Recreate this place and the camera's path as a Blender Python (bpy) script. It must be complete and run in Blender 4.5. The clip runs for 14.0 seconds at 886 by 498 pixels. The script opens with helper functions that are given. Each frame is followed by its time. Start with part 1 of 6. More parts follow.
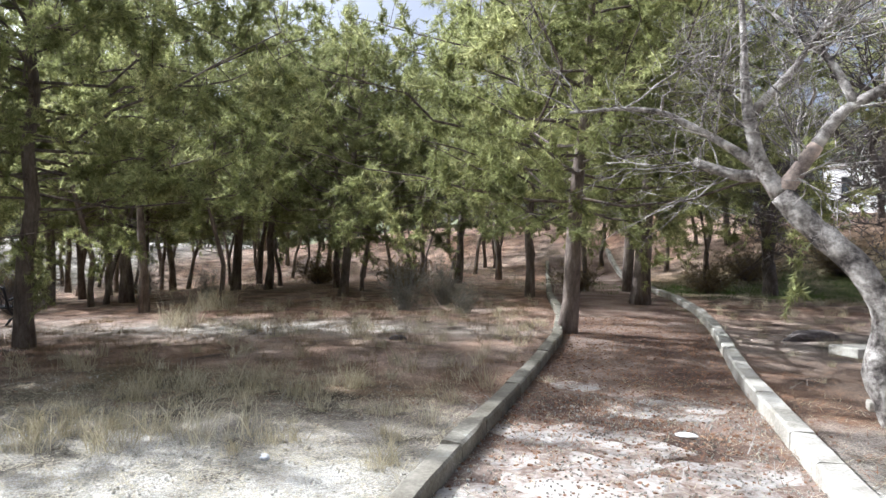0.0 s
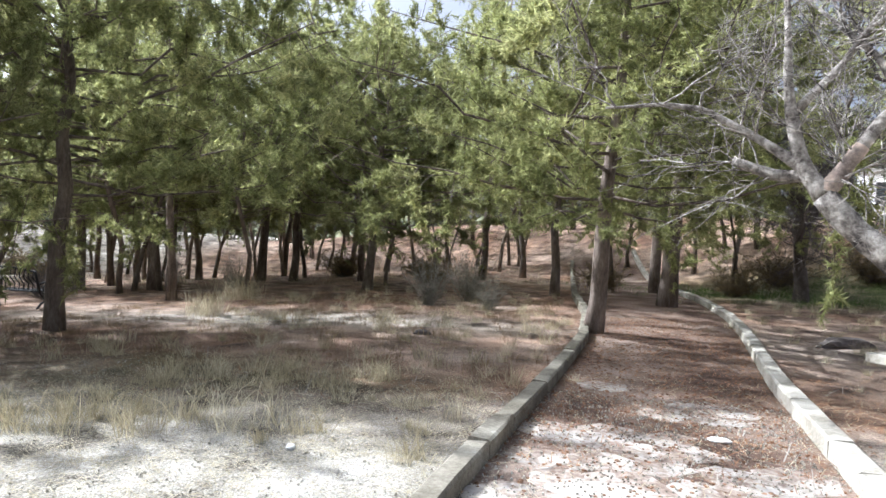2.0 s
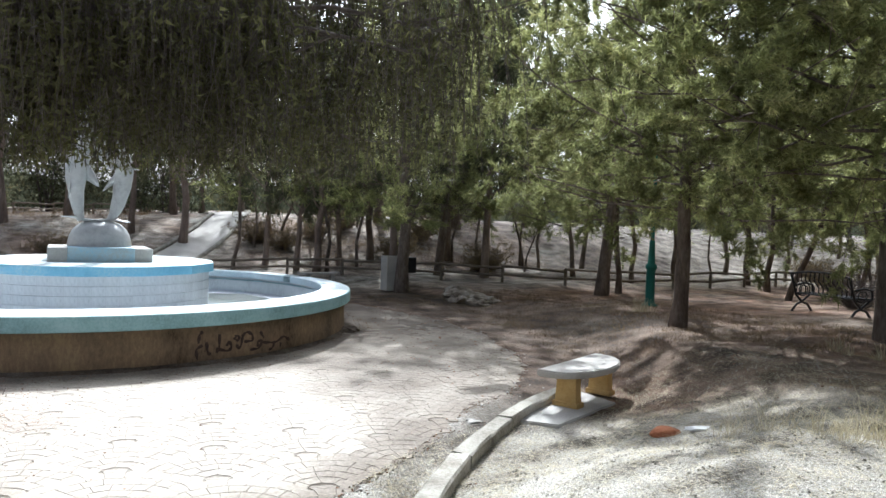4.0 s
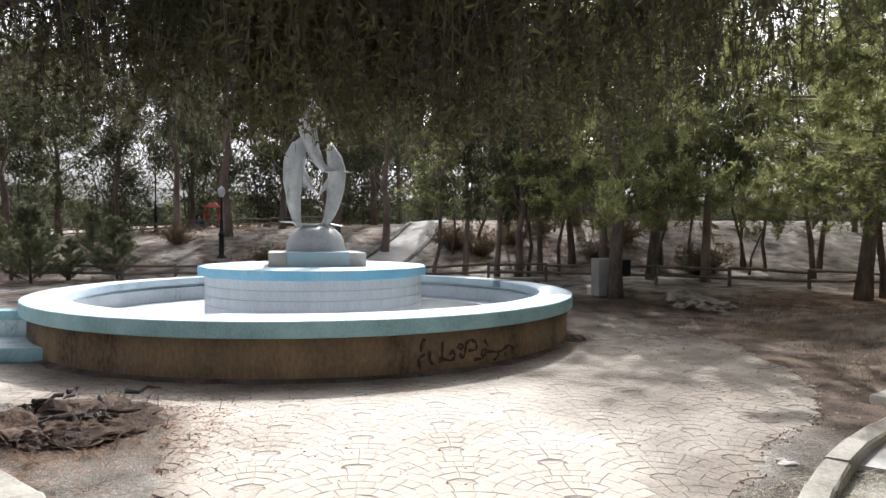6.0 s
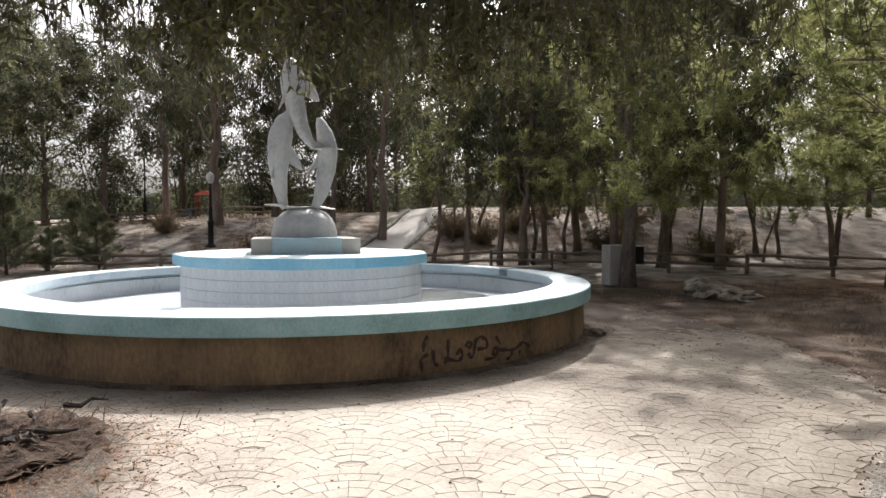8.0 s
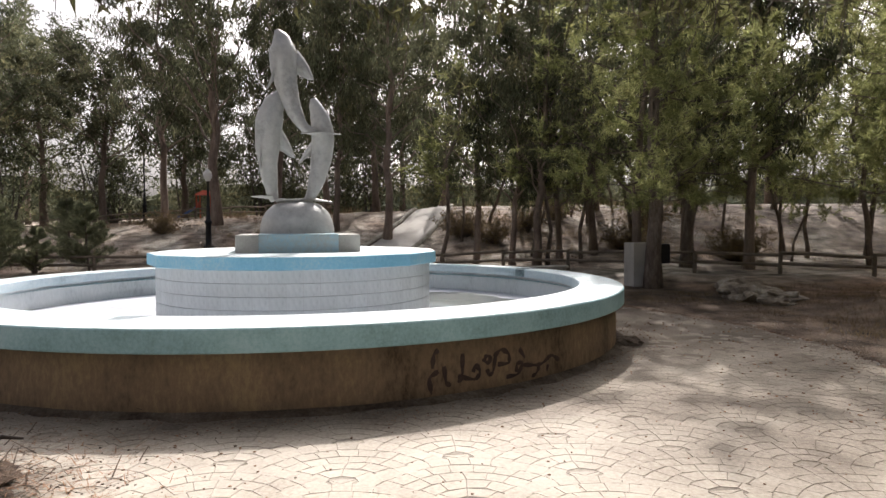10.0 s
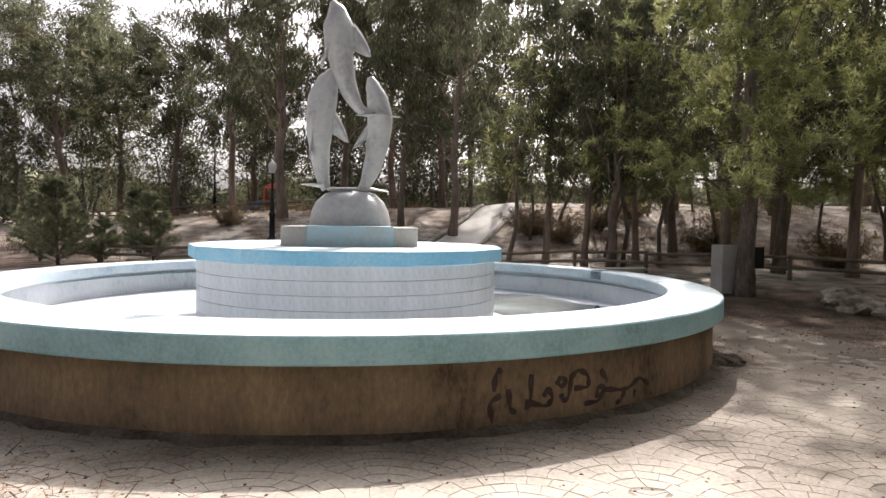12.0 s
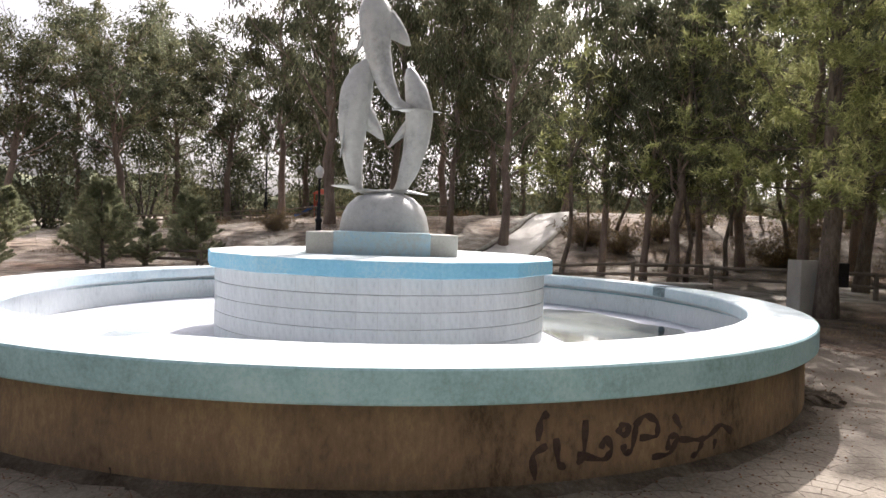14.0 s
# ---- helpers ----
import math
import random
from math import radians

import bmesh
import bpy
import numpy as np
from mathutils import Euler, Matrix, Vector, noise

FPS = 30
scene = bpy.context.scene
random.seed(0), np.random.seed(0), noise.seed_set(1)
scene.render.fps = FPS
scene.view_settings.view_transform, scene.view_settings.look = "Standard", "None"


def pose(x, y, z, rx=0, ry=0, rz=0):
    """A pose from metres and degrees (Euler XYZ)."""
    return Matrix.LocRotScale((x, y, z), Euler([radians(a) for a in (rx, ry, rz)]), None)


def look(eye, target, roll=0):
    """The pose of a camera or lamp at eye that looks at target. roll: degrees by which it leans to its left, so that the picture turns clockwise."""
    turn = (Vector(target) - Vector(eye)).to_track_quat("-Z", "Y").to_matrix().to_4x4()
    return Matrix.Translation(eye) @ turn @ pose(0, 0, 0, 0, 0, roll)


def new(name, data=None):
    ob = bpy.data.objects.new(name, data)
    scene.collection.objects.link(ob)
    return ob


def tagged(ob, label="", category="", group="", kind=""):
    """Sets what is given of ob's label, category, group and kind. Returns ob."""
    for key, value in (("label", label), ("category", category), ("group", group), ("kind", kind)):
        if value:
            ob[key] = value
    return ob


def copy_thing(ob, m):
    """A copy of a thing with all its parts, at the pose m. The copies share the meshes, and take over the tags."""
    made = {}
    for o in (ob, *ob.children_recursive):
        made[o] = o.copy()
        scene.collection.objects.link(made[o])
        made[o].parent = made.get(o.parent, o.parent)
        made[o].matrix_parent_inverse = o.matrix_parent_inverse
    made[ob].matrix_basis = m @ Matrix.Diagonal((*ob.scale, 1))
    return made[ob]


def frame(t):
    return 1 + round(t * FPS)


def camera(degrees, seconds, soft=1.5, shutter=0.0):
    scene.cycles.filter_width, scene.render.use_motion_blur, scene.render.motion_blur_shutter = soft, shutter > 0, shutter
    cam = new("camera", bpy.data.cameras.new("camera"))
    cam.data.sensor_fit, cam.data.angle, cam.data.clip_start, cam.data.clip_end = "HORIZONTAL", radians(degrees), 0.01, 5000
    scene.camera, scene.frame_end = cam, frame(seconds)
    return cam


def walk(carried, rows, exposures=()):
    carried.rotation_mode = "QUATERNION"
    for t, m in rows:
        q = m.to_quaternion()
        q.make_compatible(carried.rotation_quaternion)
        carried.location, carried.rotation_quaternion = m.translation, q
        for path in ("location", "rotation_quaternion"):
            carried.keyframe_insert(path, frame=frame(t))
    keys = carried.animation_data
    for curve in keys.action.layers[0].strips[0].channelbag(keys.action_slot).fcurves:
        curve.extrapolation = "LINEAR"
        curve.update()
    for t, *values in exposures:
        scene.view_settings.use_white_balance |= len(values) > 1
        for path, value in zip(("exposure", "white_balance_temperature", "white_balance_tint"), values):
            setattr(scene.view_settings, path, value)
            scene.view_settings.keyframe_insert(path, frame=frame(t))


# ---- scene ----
cam = camera(66.3, 14.0)
# seconds, x, y, z, yaw, pitch, roll
ROWS = [
    (0.0, 0.789, 0.561, 2.319, 7.81, 0.35, -1.24),
    (0.5, 0.765, 0.634, 2.304, 13.43, 0.44, -1.88),
    (1.0, 0.799, 0.654, 2.304, 6.78, 0.61, -2.59),
    (1.5, 0.822, 0.578, 2.312, 1.31, 0.57, -2.51),
    (2.0, 0.713, 0.627, 2.287, 9.74, 0.02, -2.75),
    (2.5, 0.544, 0.710, 2.243, 23.69, -0.62, -2.01),
    (3.0, 0.337, 0.812, 2.164, 43.02, -3.99, -2.57),
    (3.5, -0.048, 0.850, 2.154, 61.24, -2.08, -1.25),
    (4.0, -0.405, 0.784, 2.100, 69.18, -1.80, -2.13),
    (4.2, -0.622, 0.695, 2.085, 69.42, -1.85, -1.54),
    (6.3, -2.068, 0.462, 1.824, 85.55, -1.46, -0.46),
    (6.5, -2.191, 0.486, 1.799, 85.42, -1.61, -0.56),
    (7.0, -2.599, 0.490, 1.762, 80.40, -1.86, -1.23),
    (7.5, -2.887, 0.451, 1.743, 81.06, -3.49, -0.42),
    (8.0, -3.170, 0.490, 1.757, 84.42, -2.28, -0.10),
    (8.5, -3.533, 0.462, 1.686, 82.48, -2.64, -0.10),
    (9.0, -3.823, 0.453, 1.665, 83.24, -2.99, 0.07),
    (9.2, -3.983, 0.524, 1.665, 85.29, -2.16, 0.35),
    (11.5, -5.36, 0.61, 1.563, 84.37, -2.12, -0.30),
    (12.0, -5.651, 0.666, 1.582, 90.73, -2.38, -0.95),
    (12.5, -5.86, 0.72, 1.563, 96.1, -2.5, -1.25),
    (13.0, -6.11, 0.66, 1.56, 96.3, -1.5, -2.4),
    (13.5, -6.37, 0.65, 1.56, 95.6, -3.4, -2.0),
    (14.0, -6.64, 0.765, 1.562, 95.2, -1.75, -1.8),
]
EXPOSURES = [(0.0, 0.86, 5450, 11), (2.3, 1.08, 5450, 10), (3.2, 1.12, 5450, 7), (4.2, 0.48, 5500, 8), (6.3, 0.36, 5950, 12), (9.2, 0.2, 6300, 13), (11.3, 0.33, 6400, 16), (12.3, 0.6, 6300, 15), (14.0, 0.66, 6300, 16)]
walk(cam, [(t, pose(x, y, z, 90 + pitch, roll, yaw)) for t, x, y, z, yaw, pitch, roll in ROWS], EXPOSURES)

# ---- light ----
SUN_AZ, SUN_EL = 168.0, 41.5    # degrees anticlockwise from +x; above the horizon
world = bpy.data.worlds.new("world")
scene.world = world
world.use_nodes = True
sky = world.node_tree.nodes.new("ShaderNodeTexSky")
sky.sky_type, sky.sun_disc = "NISHITA", False
sky.sun_elevation, sky.sun_rotation = radians(SUN_EL), radians(90 - SUN_AZ)
sky.dust_density, sky.air_density, sky.ozone_density = 8.0, 0.5, 0.0
background = world.node_tree.nodes["Background"]
background.inputs["Strength"].default_value = 0.15
haze = world.node_tree.nodes.new("ShaderNodeHueSaturation")
haze.inputs["Saturation"].default_value = 0.4
world.node_tree.links.new(sky.outputs[0], haze.inputs["Color"])
world.node_tree.links.new(haze.outputs[0], background.inputs[0])
sun = new("sun", bpy.data.lights.new("sun", "SUN"))
sun.data.energy, sun.data.angle, sun.data.color = 4.5, radians(0.6), (1.0, 0.95, 0.87)
sun_way = Vector((math.cos(radians(SUN_AZ)) * math.cos(radians(SUN_EL)), math.sin(radians(SUN_AZ)) * math.cos(radians(SUN_EL)), math.sin(radians(SUN_EL))))
sun.matrix_world = look((-10, 0, 30), Vector((-10, 0, 30)) - sun_way)


# ---- the lie of the land ----
CX, CY = -15.155, -0.758
def smooth(a, b, v):
    v = min(1.0, max(0.0, (v - a) / (b - a)))
    return v * v * (3 - 2 * v)
def lerp_table(table, v):
    for (a, p), (b, q) in zip(table, table[1:]):
        if v <= b:
            return p + (q - p) * max(0.0, (v - a)) / (b - a)
    return table[-1][1]
NORTH = ((-40, .25), (-22, .2), (-18, .12), (-14, .3), (-10, .46), (-7, .62), (-3, .8), (1, .85))
RAMP = ((-40, 0), (-5.8, 0), (-3.8, .1), (-2, .27), (-.4, .55), (.8, .76), (3, .84))
def height(x, y):
    """Height of the open ground."""
    r = math.hypot(x - CX, y - CY)
    far = 1 - smooth(5.6, 8.2, y)
    n = lerp_table(NORTH, x) * smooth(8.9 + 0.8 * far, 11.0 + 2.2 * far, r)
    n += .02 * max(0.0, y - 9) * smooth(-20, -8, x)
    m = lerp_table(RAMP, x)
    t = smooth(1.6, 4.2, y)
    z = m + (n - m) * t
    # bank round the park, lower to the south-west
    dx, dy = x + 6, y - 4
    a = math.degrees(math.atan2(dy, dx)) % 360
    toe = lerp_table(((0, 26), (60, 26), (90, 33), (130, 30), (165, 22), (190, 21.5), (215, 24), (360, 26)), a)
    top = lerp_table(((0, 3.2), (70, 3.4), (110, 2.0), (150, 2.4), (185, 2.3), (200, 1.9), (215, .9), (230, .3), (300, .3), (360, 3.2)), a)
    d = math.hypot(dx, dy)
    z += top * smooth(toe, toe + 13, d) + .012 * max(0, d - toe - 13)
    return z


# ---- materials ----
def material(name, stops, scale=4.0, rough=0.85, bump=0.3, fine=40.0, metal=0.0, per_object=0.0, per_island=0.0, coord="Object", stretch=(1, 1, 1), grit=0.0, mix=None, translucent=0.0, transmission=0.0, specular=0.3):
    """Noise-coloured material: stops are (position, (r, g, b)); mix=(attribute, stops) blends a second set of colours in by a mesh attribute."""
    m = bpy.data.materials.new(name)
    m.use_nodes = True
    n, l = m.node_tree.nodes, m.node_tree.links
    p = n["Principled BSDF"]
    co = n.new("ShaderNodeTexCoord")
    mp = n.new("ShaderNodeMapping")
    mp.inputs["Scale"].default_value = stretch
    l.new(co.outputs[coord], mp.inputs[0])
    big, small = n.new("ShaderNodeTexNoise"), n.new("ShaderNodeTexNoise")
    big.inputs["Scale"].default_value, small.inputs["Scale"].default_value = scale, fine
    big.inputs["Detail"].default_value, small.inputs["Detail"].default_value = 6, 5
    small.inputs["Roughness"].default_value = 0.7
    for t in (big, small):
        l.new(mp.outputs[0], t.inputs["Vector"])
    add = n.new("ShaderNodeMath")
    add.operation = "MULTIPLY_ADD"
    add.inputs[1].default_value = 0.45
    l.new(small.outputs[0], add.inputs[0])
    half = n.new("ShaderNodeMath")
    half.operation = "MULTIPLY"
    half.inputs[1].default_value = 0.55
    l.new(big.outputs[0], half.inputs[0])
    l.new(half.outputs[0], add.inputs[2])
    value = add.outputs[0]

    def ramp(rows):
        r = n.new("ShaderNodeValToRGB")
        e = r.color_ramp.elements
        while len(e) < len(rows):
            e.new(0.5)
        for k, (q, c) in zip(e, rows):
            k.position, k.color = q, (*c, 1)
        l.new(value, r.inputs[0])
        return r.outputs[0]
    colour = ramp(stops)
    for attribute, rows in (mix or ()):
        at = n.new("ShaderNodeAttribute")
        at.attribute_name = attribute
        mx = n.new("ShaderNodeMix")
        mx.data_type = "RGBA"
        l.new(at.outputs["Fac"], mx.inputs["Factor"])
        l.new(colour, mx.inputs["A"])
        l.new(ramp(rows), mx.inputs["B"])
        colour = mx.outputs["Result"]
    for amount, node, socket in ((per_object, "ShaderNodeObjectInfo", "Random"), (per_island, "ShaderNodeNewGeometry", "Random Per Island")):
        if amount:
            rnd = n.new(node)
            hsv = n.new("ShaderNodeHueSaturation")
            span = n.new("ShaderNodeMapRange")
            span.inputs["To Min"].default_value, span.inputs["To Max"].default_value = 1 - amount, 1 + amount
            l.new(rnd.outputs[socket], span.inputs[0])
            l.new(span.outputs[0], hsv.inputs["Value"])
            l.new(colour, hsv.inputs["Color"])
            colour = hsv.outputs[0]
    if grit:
        speck, spread_of, shade = n.new("ShaderNodeTexNoise"), n.new("ShaderNodeMapRange"), n.new("ShaderNodeHueSaturation")
        speck.inputs["Scale"].default_value, speck.inputs["Detail"].default_value, speck.inputs["Roughness"].default_value = 95, 4, 0.8
        l.new(mp.outputs[0], speck.inputs["Vector"])
        spread_of.inputs["From Min"].default_value, spread_of.inputs["From Max"].default_value = 0.33, 0.67
        spread_of.inputs["To Min"].default_value, spread_of.inputs["To Max"].default_value = 1 - grit, 1 + grit
        l.new(speck.outputs[0], spread_of.inputs[0])
        l.new(spread_of.outputs[0], shade.inputs["Value"])
        l.new(colour, shade.inputs["Color"])
        colour = shade.outputs[0]
    l.new(colour, p.inputs["Base Color"])
    p.inputs["Roughness"].default_value, p.inputs["Metallic"].default_value = rough, metal
    p.inputs["Specular IOR Level"].default_value = specular
    p.inputs["Transmission Weight"].default_value = transmission
    if bump:
        b = n.new("ShaderNodeBump")
        b.inputs["Strength"].default_value, b.inputs["Distance"].default_value = bump, 0.06 if bump > 0.9 else 0.02
        l.new(value, b.inputs["Height"])
        l.new(b.outputs[0], p.inputs["Normal"])
    if translucent:
        tr, ms = n.new("ShaderNodeBsdfTranslucent"), n.new("ShaderNodeMixShader")
        l.new(colour, tr.inputs[0])
        ms.inputs[0].default_value = translucent
        l.new(p.outputs[0], ms.inputs[1])
        l.new(tr.outputs[0], ms.inputs[2])
        l.new(ms.outputs[0], n["Material Output"].inputs["Surface"])
    return m


SAND = [(0.40, (0.11, 0.095, 0.072)), (0.465, (0.32, 0.295, 0.245)), (0.53, (0.43, 0.405, 0.35)), (0.60, (0.60, 0.575, 0.51))]
LITTER = [(0.36, (0.05, 0.026, 0.015)), (0.47, (0.16, 0.078, 0.04)), (0.56, (0.27, 0.135, 0.068)), (0.66, (0.43, 0.25, 0.135))]
GRASSY = [(0.3, (0.05, 0.075, 0.02)), (0.5, (0.10, 0.15, 0.035)), (0.7, (0.20, 0.22, 0.08))]
# DARK colours both bare soil and the shade painted under the trees
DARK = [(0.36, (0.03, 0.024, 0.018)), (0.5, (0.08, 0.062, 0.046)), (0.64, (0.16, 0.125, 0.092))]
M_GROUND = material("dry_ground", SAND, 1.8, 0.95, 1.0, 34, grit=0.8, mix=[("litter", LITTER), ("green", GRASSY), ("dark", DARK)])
# second colours of stone and joint: dirt together with painted shade
M_STONE = material("paving_stone", [(0.36, (0.34, 0.295, 0.24)), (0.47, (0.465, 0.415, 0.345)), (0.6, (0.56, 0.515, 0.435))], 0.9, 0.85, 0.35, 30, per_object=0.04, per_island=0.05, mix=[("dirt_shade", [(0.36, (0.11, 0.088, 0.066)), (0.48, (0.20, 0.165, 0.128)), (0.6, (0.31, 0.265, 0.21))])])
M_JOINT = material("dirty_joint", [(0.36, (0.18, 0.155, 0.125)), (0.47, (0.31, 0.275, 0.225)), (0.58, (0.45, 0.41, 0.345))], 1.0, 0.95, 0.4, 30, mix=[("dirt_shade", [(0.36, (0.09, 0.07, 0.052)), (0.6, (0.22, 0.18, 0.14))])])
M_FLAG = material("flagstone", [(0.40, (0.14, 0.095, 0.07)), (0.47, (0.27, 0.22, 0.18)), (0.53, (0.38, 0.345, 0.305)), (0.66, (0.50, 0.47, 0.425))], 1.7, 0.92, 0.8, 16, per_object=0.10)
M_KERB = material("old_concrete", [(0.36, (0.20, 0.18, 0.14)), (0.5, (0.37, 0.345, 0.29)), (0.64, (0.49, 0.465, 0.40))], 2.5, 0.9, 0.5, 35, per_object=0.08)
# the old concrete darkened: tree shade and dirt put into the colour
M_KERB_SHADED = material("shaded_dirty_concrete", [(0.36, (0.09, 0.08, 0.055)), (0.48, (0.19, 0.17, 0.13)), (0.58, (0.27, 0.25, 0.20)), (0.68, (0.38, 0.36, 0.30))], 2.5, 0.95, 0.7, 30, per_object=0.12)
M_CONCRETE = material("pale_concrete", [(0.3, (0.35, 0.33, 0.30)), (0.5, (0.5, 0.48, 0.44)), (0.7, (0.62, 0.6, 0.56))], 2.5, 0.85, 0.4, 40)
M_RENDER = material("ochre_render", [(0.36, (0.10, 0.07, 0.045)), (0.46, (0.22, 0.155, 0.098)), (0.55, (0.285, 0.20, 0.125)), (0.66, (0.40, 0.29, 0.16))], 1.1, 0.92, 0.6, 13, stretch=(1.6, 1.6, 0.75))
M_RIM = material("turquoise_paint", [(0.32, (0.19, 0.33, 0.35)), (0.5, (0.33, 0.54, 0.585)), (0.68, (0.47, 0.67, 0.71))], 1.8, 0.6, 0.25, 30)
M_RIM_TOP = material("worn_pale_paint", [(0.34, (0.30, 0.34, 0.34)), (0.40, (0.50, 0.60, 0.61)), (0.46, (0.64, 0.74, 0.75)), (0.7, (0.74, 0.81, 0.81))], 3.5, 0.6, 0.25, 24)
M_BLUE = material("sky_blue_paint", [(0.3, (0.16, 0.42, 0.60)), (0.5, (0.25, 0.55, 0.72)), (0.7, (0.50, 0.68, 0.74))], 0.9, 0.55, 0.2, 25)
M_PLINTH_BLUE = material("blue_washed_concrete", [(0.36, (0.42, 0.45, 0.44)), (0.5, (0.42, 0.56, 0.62)), (0.62, (0.30, 0.52, 0.66))], 1.6, 0.8, 0.3, 20)
M_TILE = material("white_glazed_tile", [(0.34, (0.42, 0.44, 0.45)), (0.46, (0.62, 0.65, 0.66)), (0.66, (0.76, 0.78, 0.79))], 1.5, 0.4, 0.1, 25, per_object=0.05, stretch=(1, 1, 0.4), specular=0.5)
M_GROUT = material("grey_grout", [(0.3, (0.52, 0.53, 0.54)), (0.7, (0.68, 0.69, 0.70))], 6, 0.9, 0.2)
M_STATUE = material("silver_painted_plaster", [(0.36, (0.32, 0.32, 0.31)), (0.47, (0.44, 0.44, 0.43)), (0.56, (0.49, 0.49, 0.475)), (0.66, (0.56, 0.56, 0.54))], 2.0, 0.45, 0.15, 14, metal=0.15)
M_BASIN = material("basin_floor_paint", [(0.36, (0.38, 0.40, 0.43)), (0.46, (0.54, 0.56, 0.60)), (0.6, (0.66, 0.68, 0.72))], 0.8, 0.5, 0.1, 12)
M_RIM_IN = material("pale_blue_paint", [(0.34, (0.36, 0.46, 0.52)), (0.46, (0.50, 0.62, 0.68)), (0.62, (0.62, 0.71, 0.75))], 2.2, 0.6, 0.25, 22)
M_SCUM = material("basin_scum", [(0.36, (0.10, 0.10, 0.09)), (0.5, (0.24, 0.24, 0.22)), (0.62, (0.40, 0.41, 0.40))], 1.2, 0.6, 0.2, 12)
M_SPRAY = material("black_spray_paint", [(0.3, (0.03, 0.02, 0.02)), (0.6, (0.09, 0.06, 0.05))], 6, 0.8, 0)
M_PINE_BARK = material("pine_bark", [(0.34, (0.06, 0.046, 0.038)), (0.5, (0.17, 0.135, 0.11)), (0.66, (0.30, 0.25, 0.21))], 5, 0.95, 1.0, 24, stretch=(1, 1, 0.3), per_object=0.2)
M_EUC_BARK = material("eucalyptus_bark", [(0.3, (0.10, 0.075, 0.06)), (0.5, (0.22, 0.17, 0.14)), (0.7, (0.38, 0.32, 0.27))], 3, 0.9, 0.6, 20, stretch=(1, 1, 0.25), per_object=0.2)
M_OLIVE_BARK = material("grey_bare_bark", [(0.38, (0.04, 0.034, 0.03)), (0.46, (0.17, 0.15, 0.13)), (0.54, (0.36, 0.33, 0.29)), (0.62, (0.62, 0.58, 0.52))], 5, 0.9, 1.0, 18)
M_DEAD_BARK = material("dark_bare_bark", [(0.32, (0.05, 0.042, 0.036)), (0.5, (0.12, 0.10, 0.09)), (0.7, (0.24, 0.21, 0.19))], 4, 0.9, 0.8, 26)
M_PINE = material("pine_needles", [(0.36, (0.20, 0.215, 0.088)), (0.5, (0.325, 0.34, 0.14)), (0.64, (0.45, 0.44, 0.21))], 0.7, 0.6, 0, 4, per_island=0.4, per_object=0.15, translucent=0.6)
M_EUC = material("eucalyptus_leaves", [(0.34, (0.065, 0.075, 0.045)), (0.48, (0.12, 0.13, 0.078)), (0.58, (0.175, 0.17, 0.095)), (0.68, (0.25, 0.215, 0.10))], 0.35, 0.65, 0, 3, per_island=0.4, per_object=0.25, translucent=0.45, specular=0.15)
M_WEEP = material("weeping_leaves", [(0.36, (0.07, 0.066, 0.035)), (0.5, (0.115, 0.115, 0.055)), (0.64, (0.18, 0.18, 0.075))], 0.8, 0.75, 0, 5, per_island=0.4, translucent=0.2, specular=0.1)
M_BROWN_LEAF = material("dry_brown_leaves", [(0.3, (0.07, 0.045, 0.025)), (0.7, (0.16, 0.10, 0.06))], 0.8, 0.7, 0, 5, per_island=0.4, translucent=0.2)
M_GRASS = material("dry_grass", [(0.36, (0.34, 0.29, 0.17)), (0.5, (0.52, 0.46, 0.31)), (0.64, (0.65, 0.60, 0.45))], 1, 0.8, 0, 6, per_island=0.3, translucent=0.3)
M_GREEN_GRASS = material("green_grass", [(0.3, (0.06, 0.11, 0.02)), (0.7, (0.13, 0.20, 0.045))], 1, 0.7, 0, 6, per_island=0.3, translucent=0.3)
M_TWIG = material("silvery_twigs", [(0.3, (0.22, 0.20, 0.17)), (0.7, (0.42, 0.39, 0.34))], 4, 0.9, 0.2)
M_YELLOW = material("ochre_paint", [(0.3, (0.38, 0.24, 0.08)), (0.5, (0.55, 0.36, 0.13)), (0.7, (0.62, 0.45, 0.2))], 4, 0.75, 0.3, 40)
M_TERRAZZO = material("worn_terrazzo", [(0.3, (0.34, 0.31, 0.27)), (0.5, (0.50, 0.47, 0.42)), (0.7, (0.64, 0.61, 0.56))], 5, 0.7, 0.3, 70)
M_IRON = material("black_iron", [(0.3, (0.015, 0.015, 0.017)), (0.7, (0.04, 0.04, 0.045))], 8, 0.5, 0.2, 50, metal=0.4)
M_GREEN_METAL = material("green_painted_metal", [(0.3, (0.012, 0.10, 0.085)), (0.7, (0.03, 0.19, 0.16))], 5, 0.45, 0.1, 40)
M_WOOD = material("grey_weathered_wood", [(0.3, (0.10, 0.08, 0.06)), (0.5, (0.20, 0.165, 0.13)), (0.7, (0.32, 0.27, 0.22))], 3, 0.9, 0.6, 30, stretch=(1, 1, 1), per_object=0.15)
M_GLOBE = material("milky_globe", [(0.3, (0.75, 0.75, 0.73)), (0.7, (0.83, 0.83, 0.81))], 3, 0.3, 0)
M_WHITE = material("whitewash", [(0.3, (0.68, 0.67, 0.64)), (0.6, (0.80, 0.79, 0.77))], 1.2, 0.9, 0.2, 20)
M_GLASS_DARK = material("dark_window_glass", [(0.3, (0.03, 0.035, 0.04)), (0.7, (0.05, 0.055, 0.06))], 2, 0.1, 0, specular=0.5)
M_ROOF = material("flat_roof_edge", [(0.3, (0.35, 0.33, 0.3)), (0.7, (0.5, 0.48, 0.45))], 2, 0.9, 0.2)
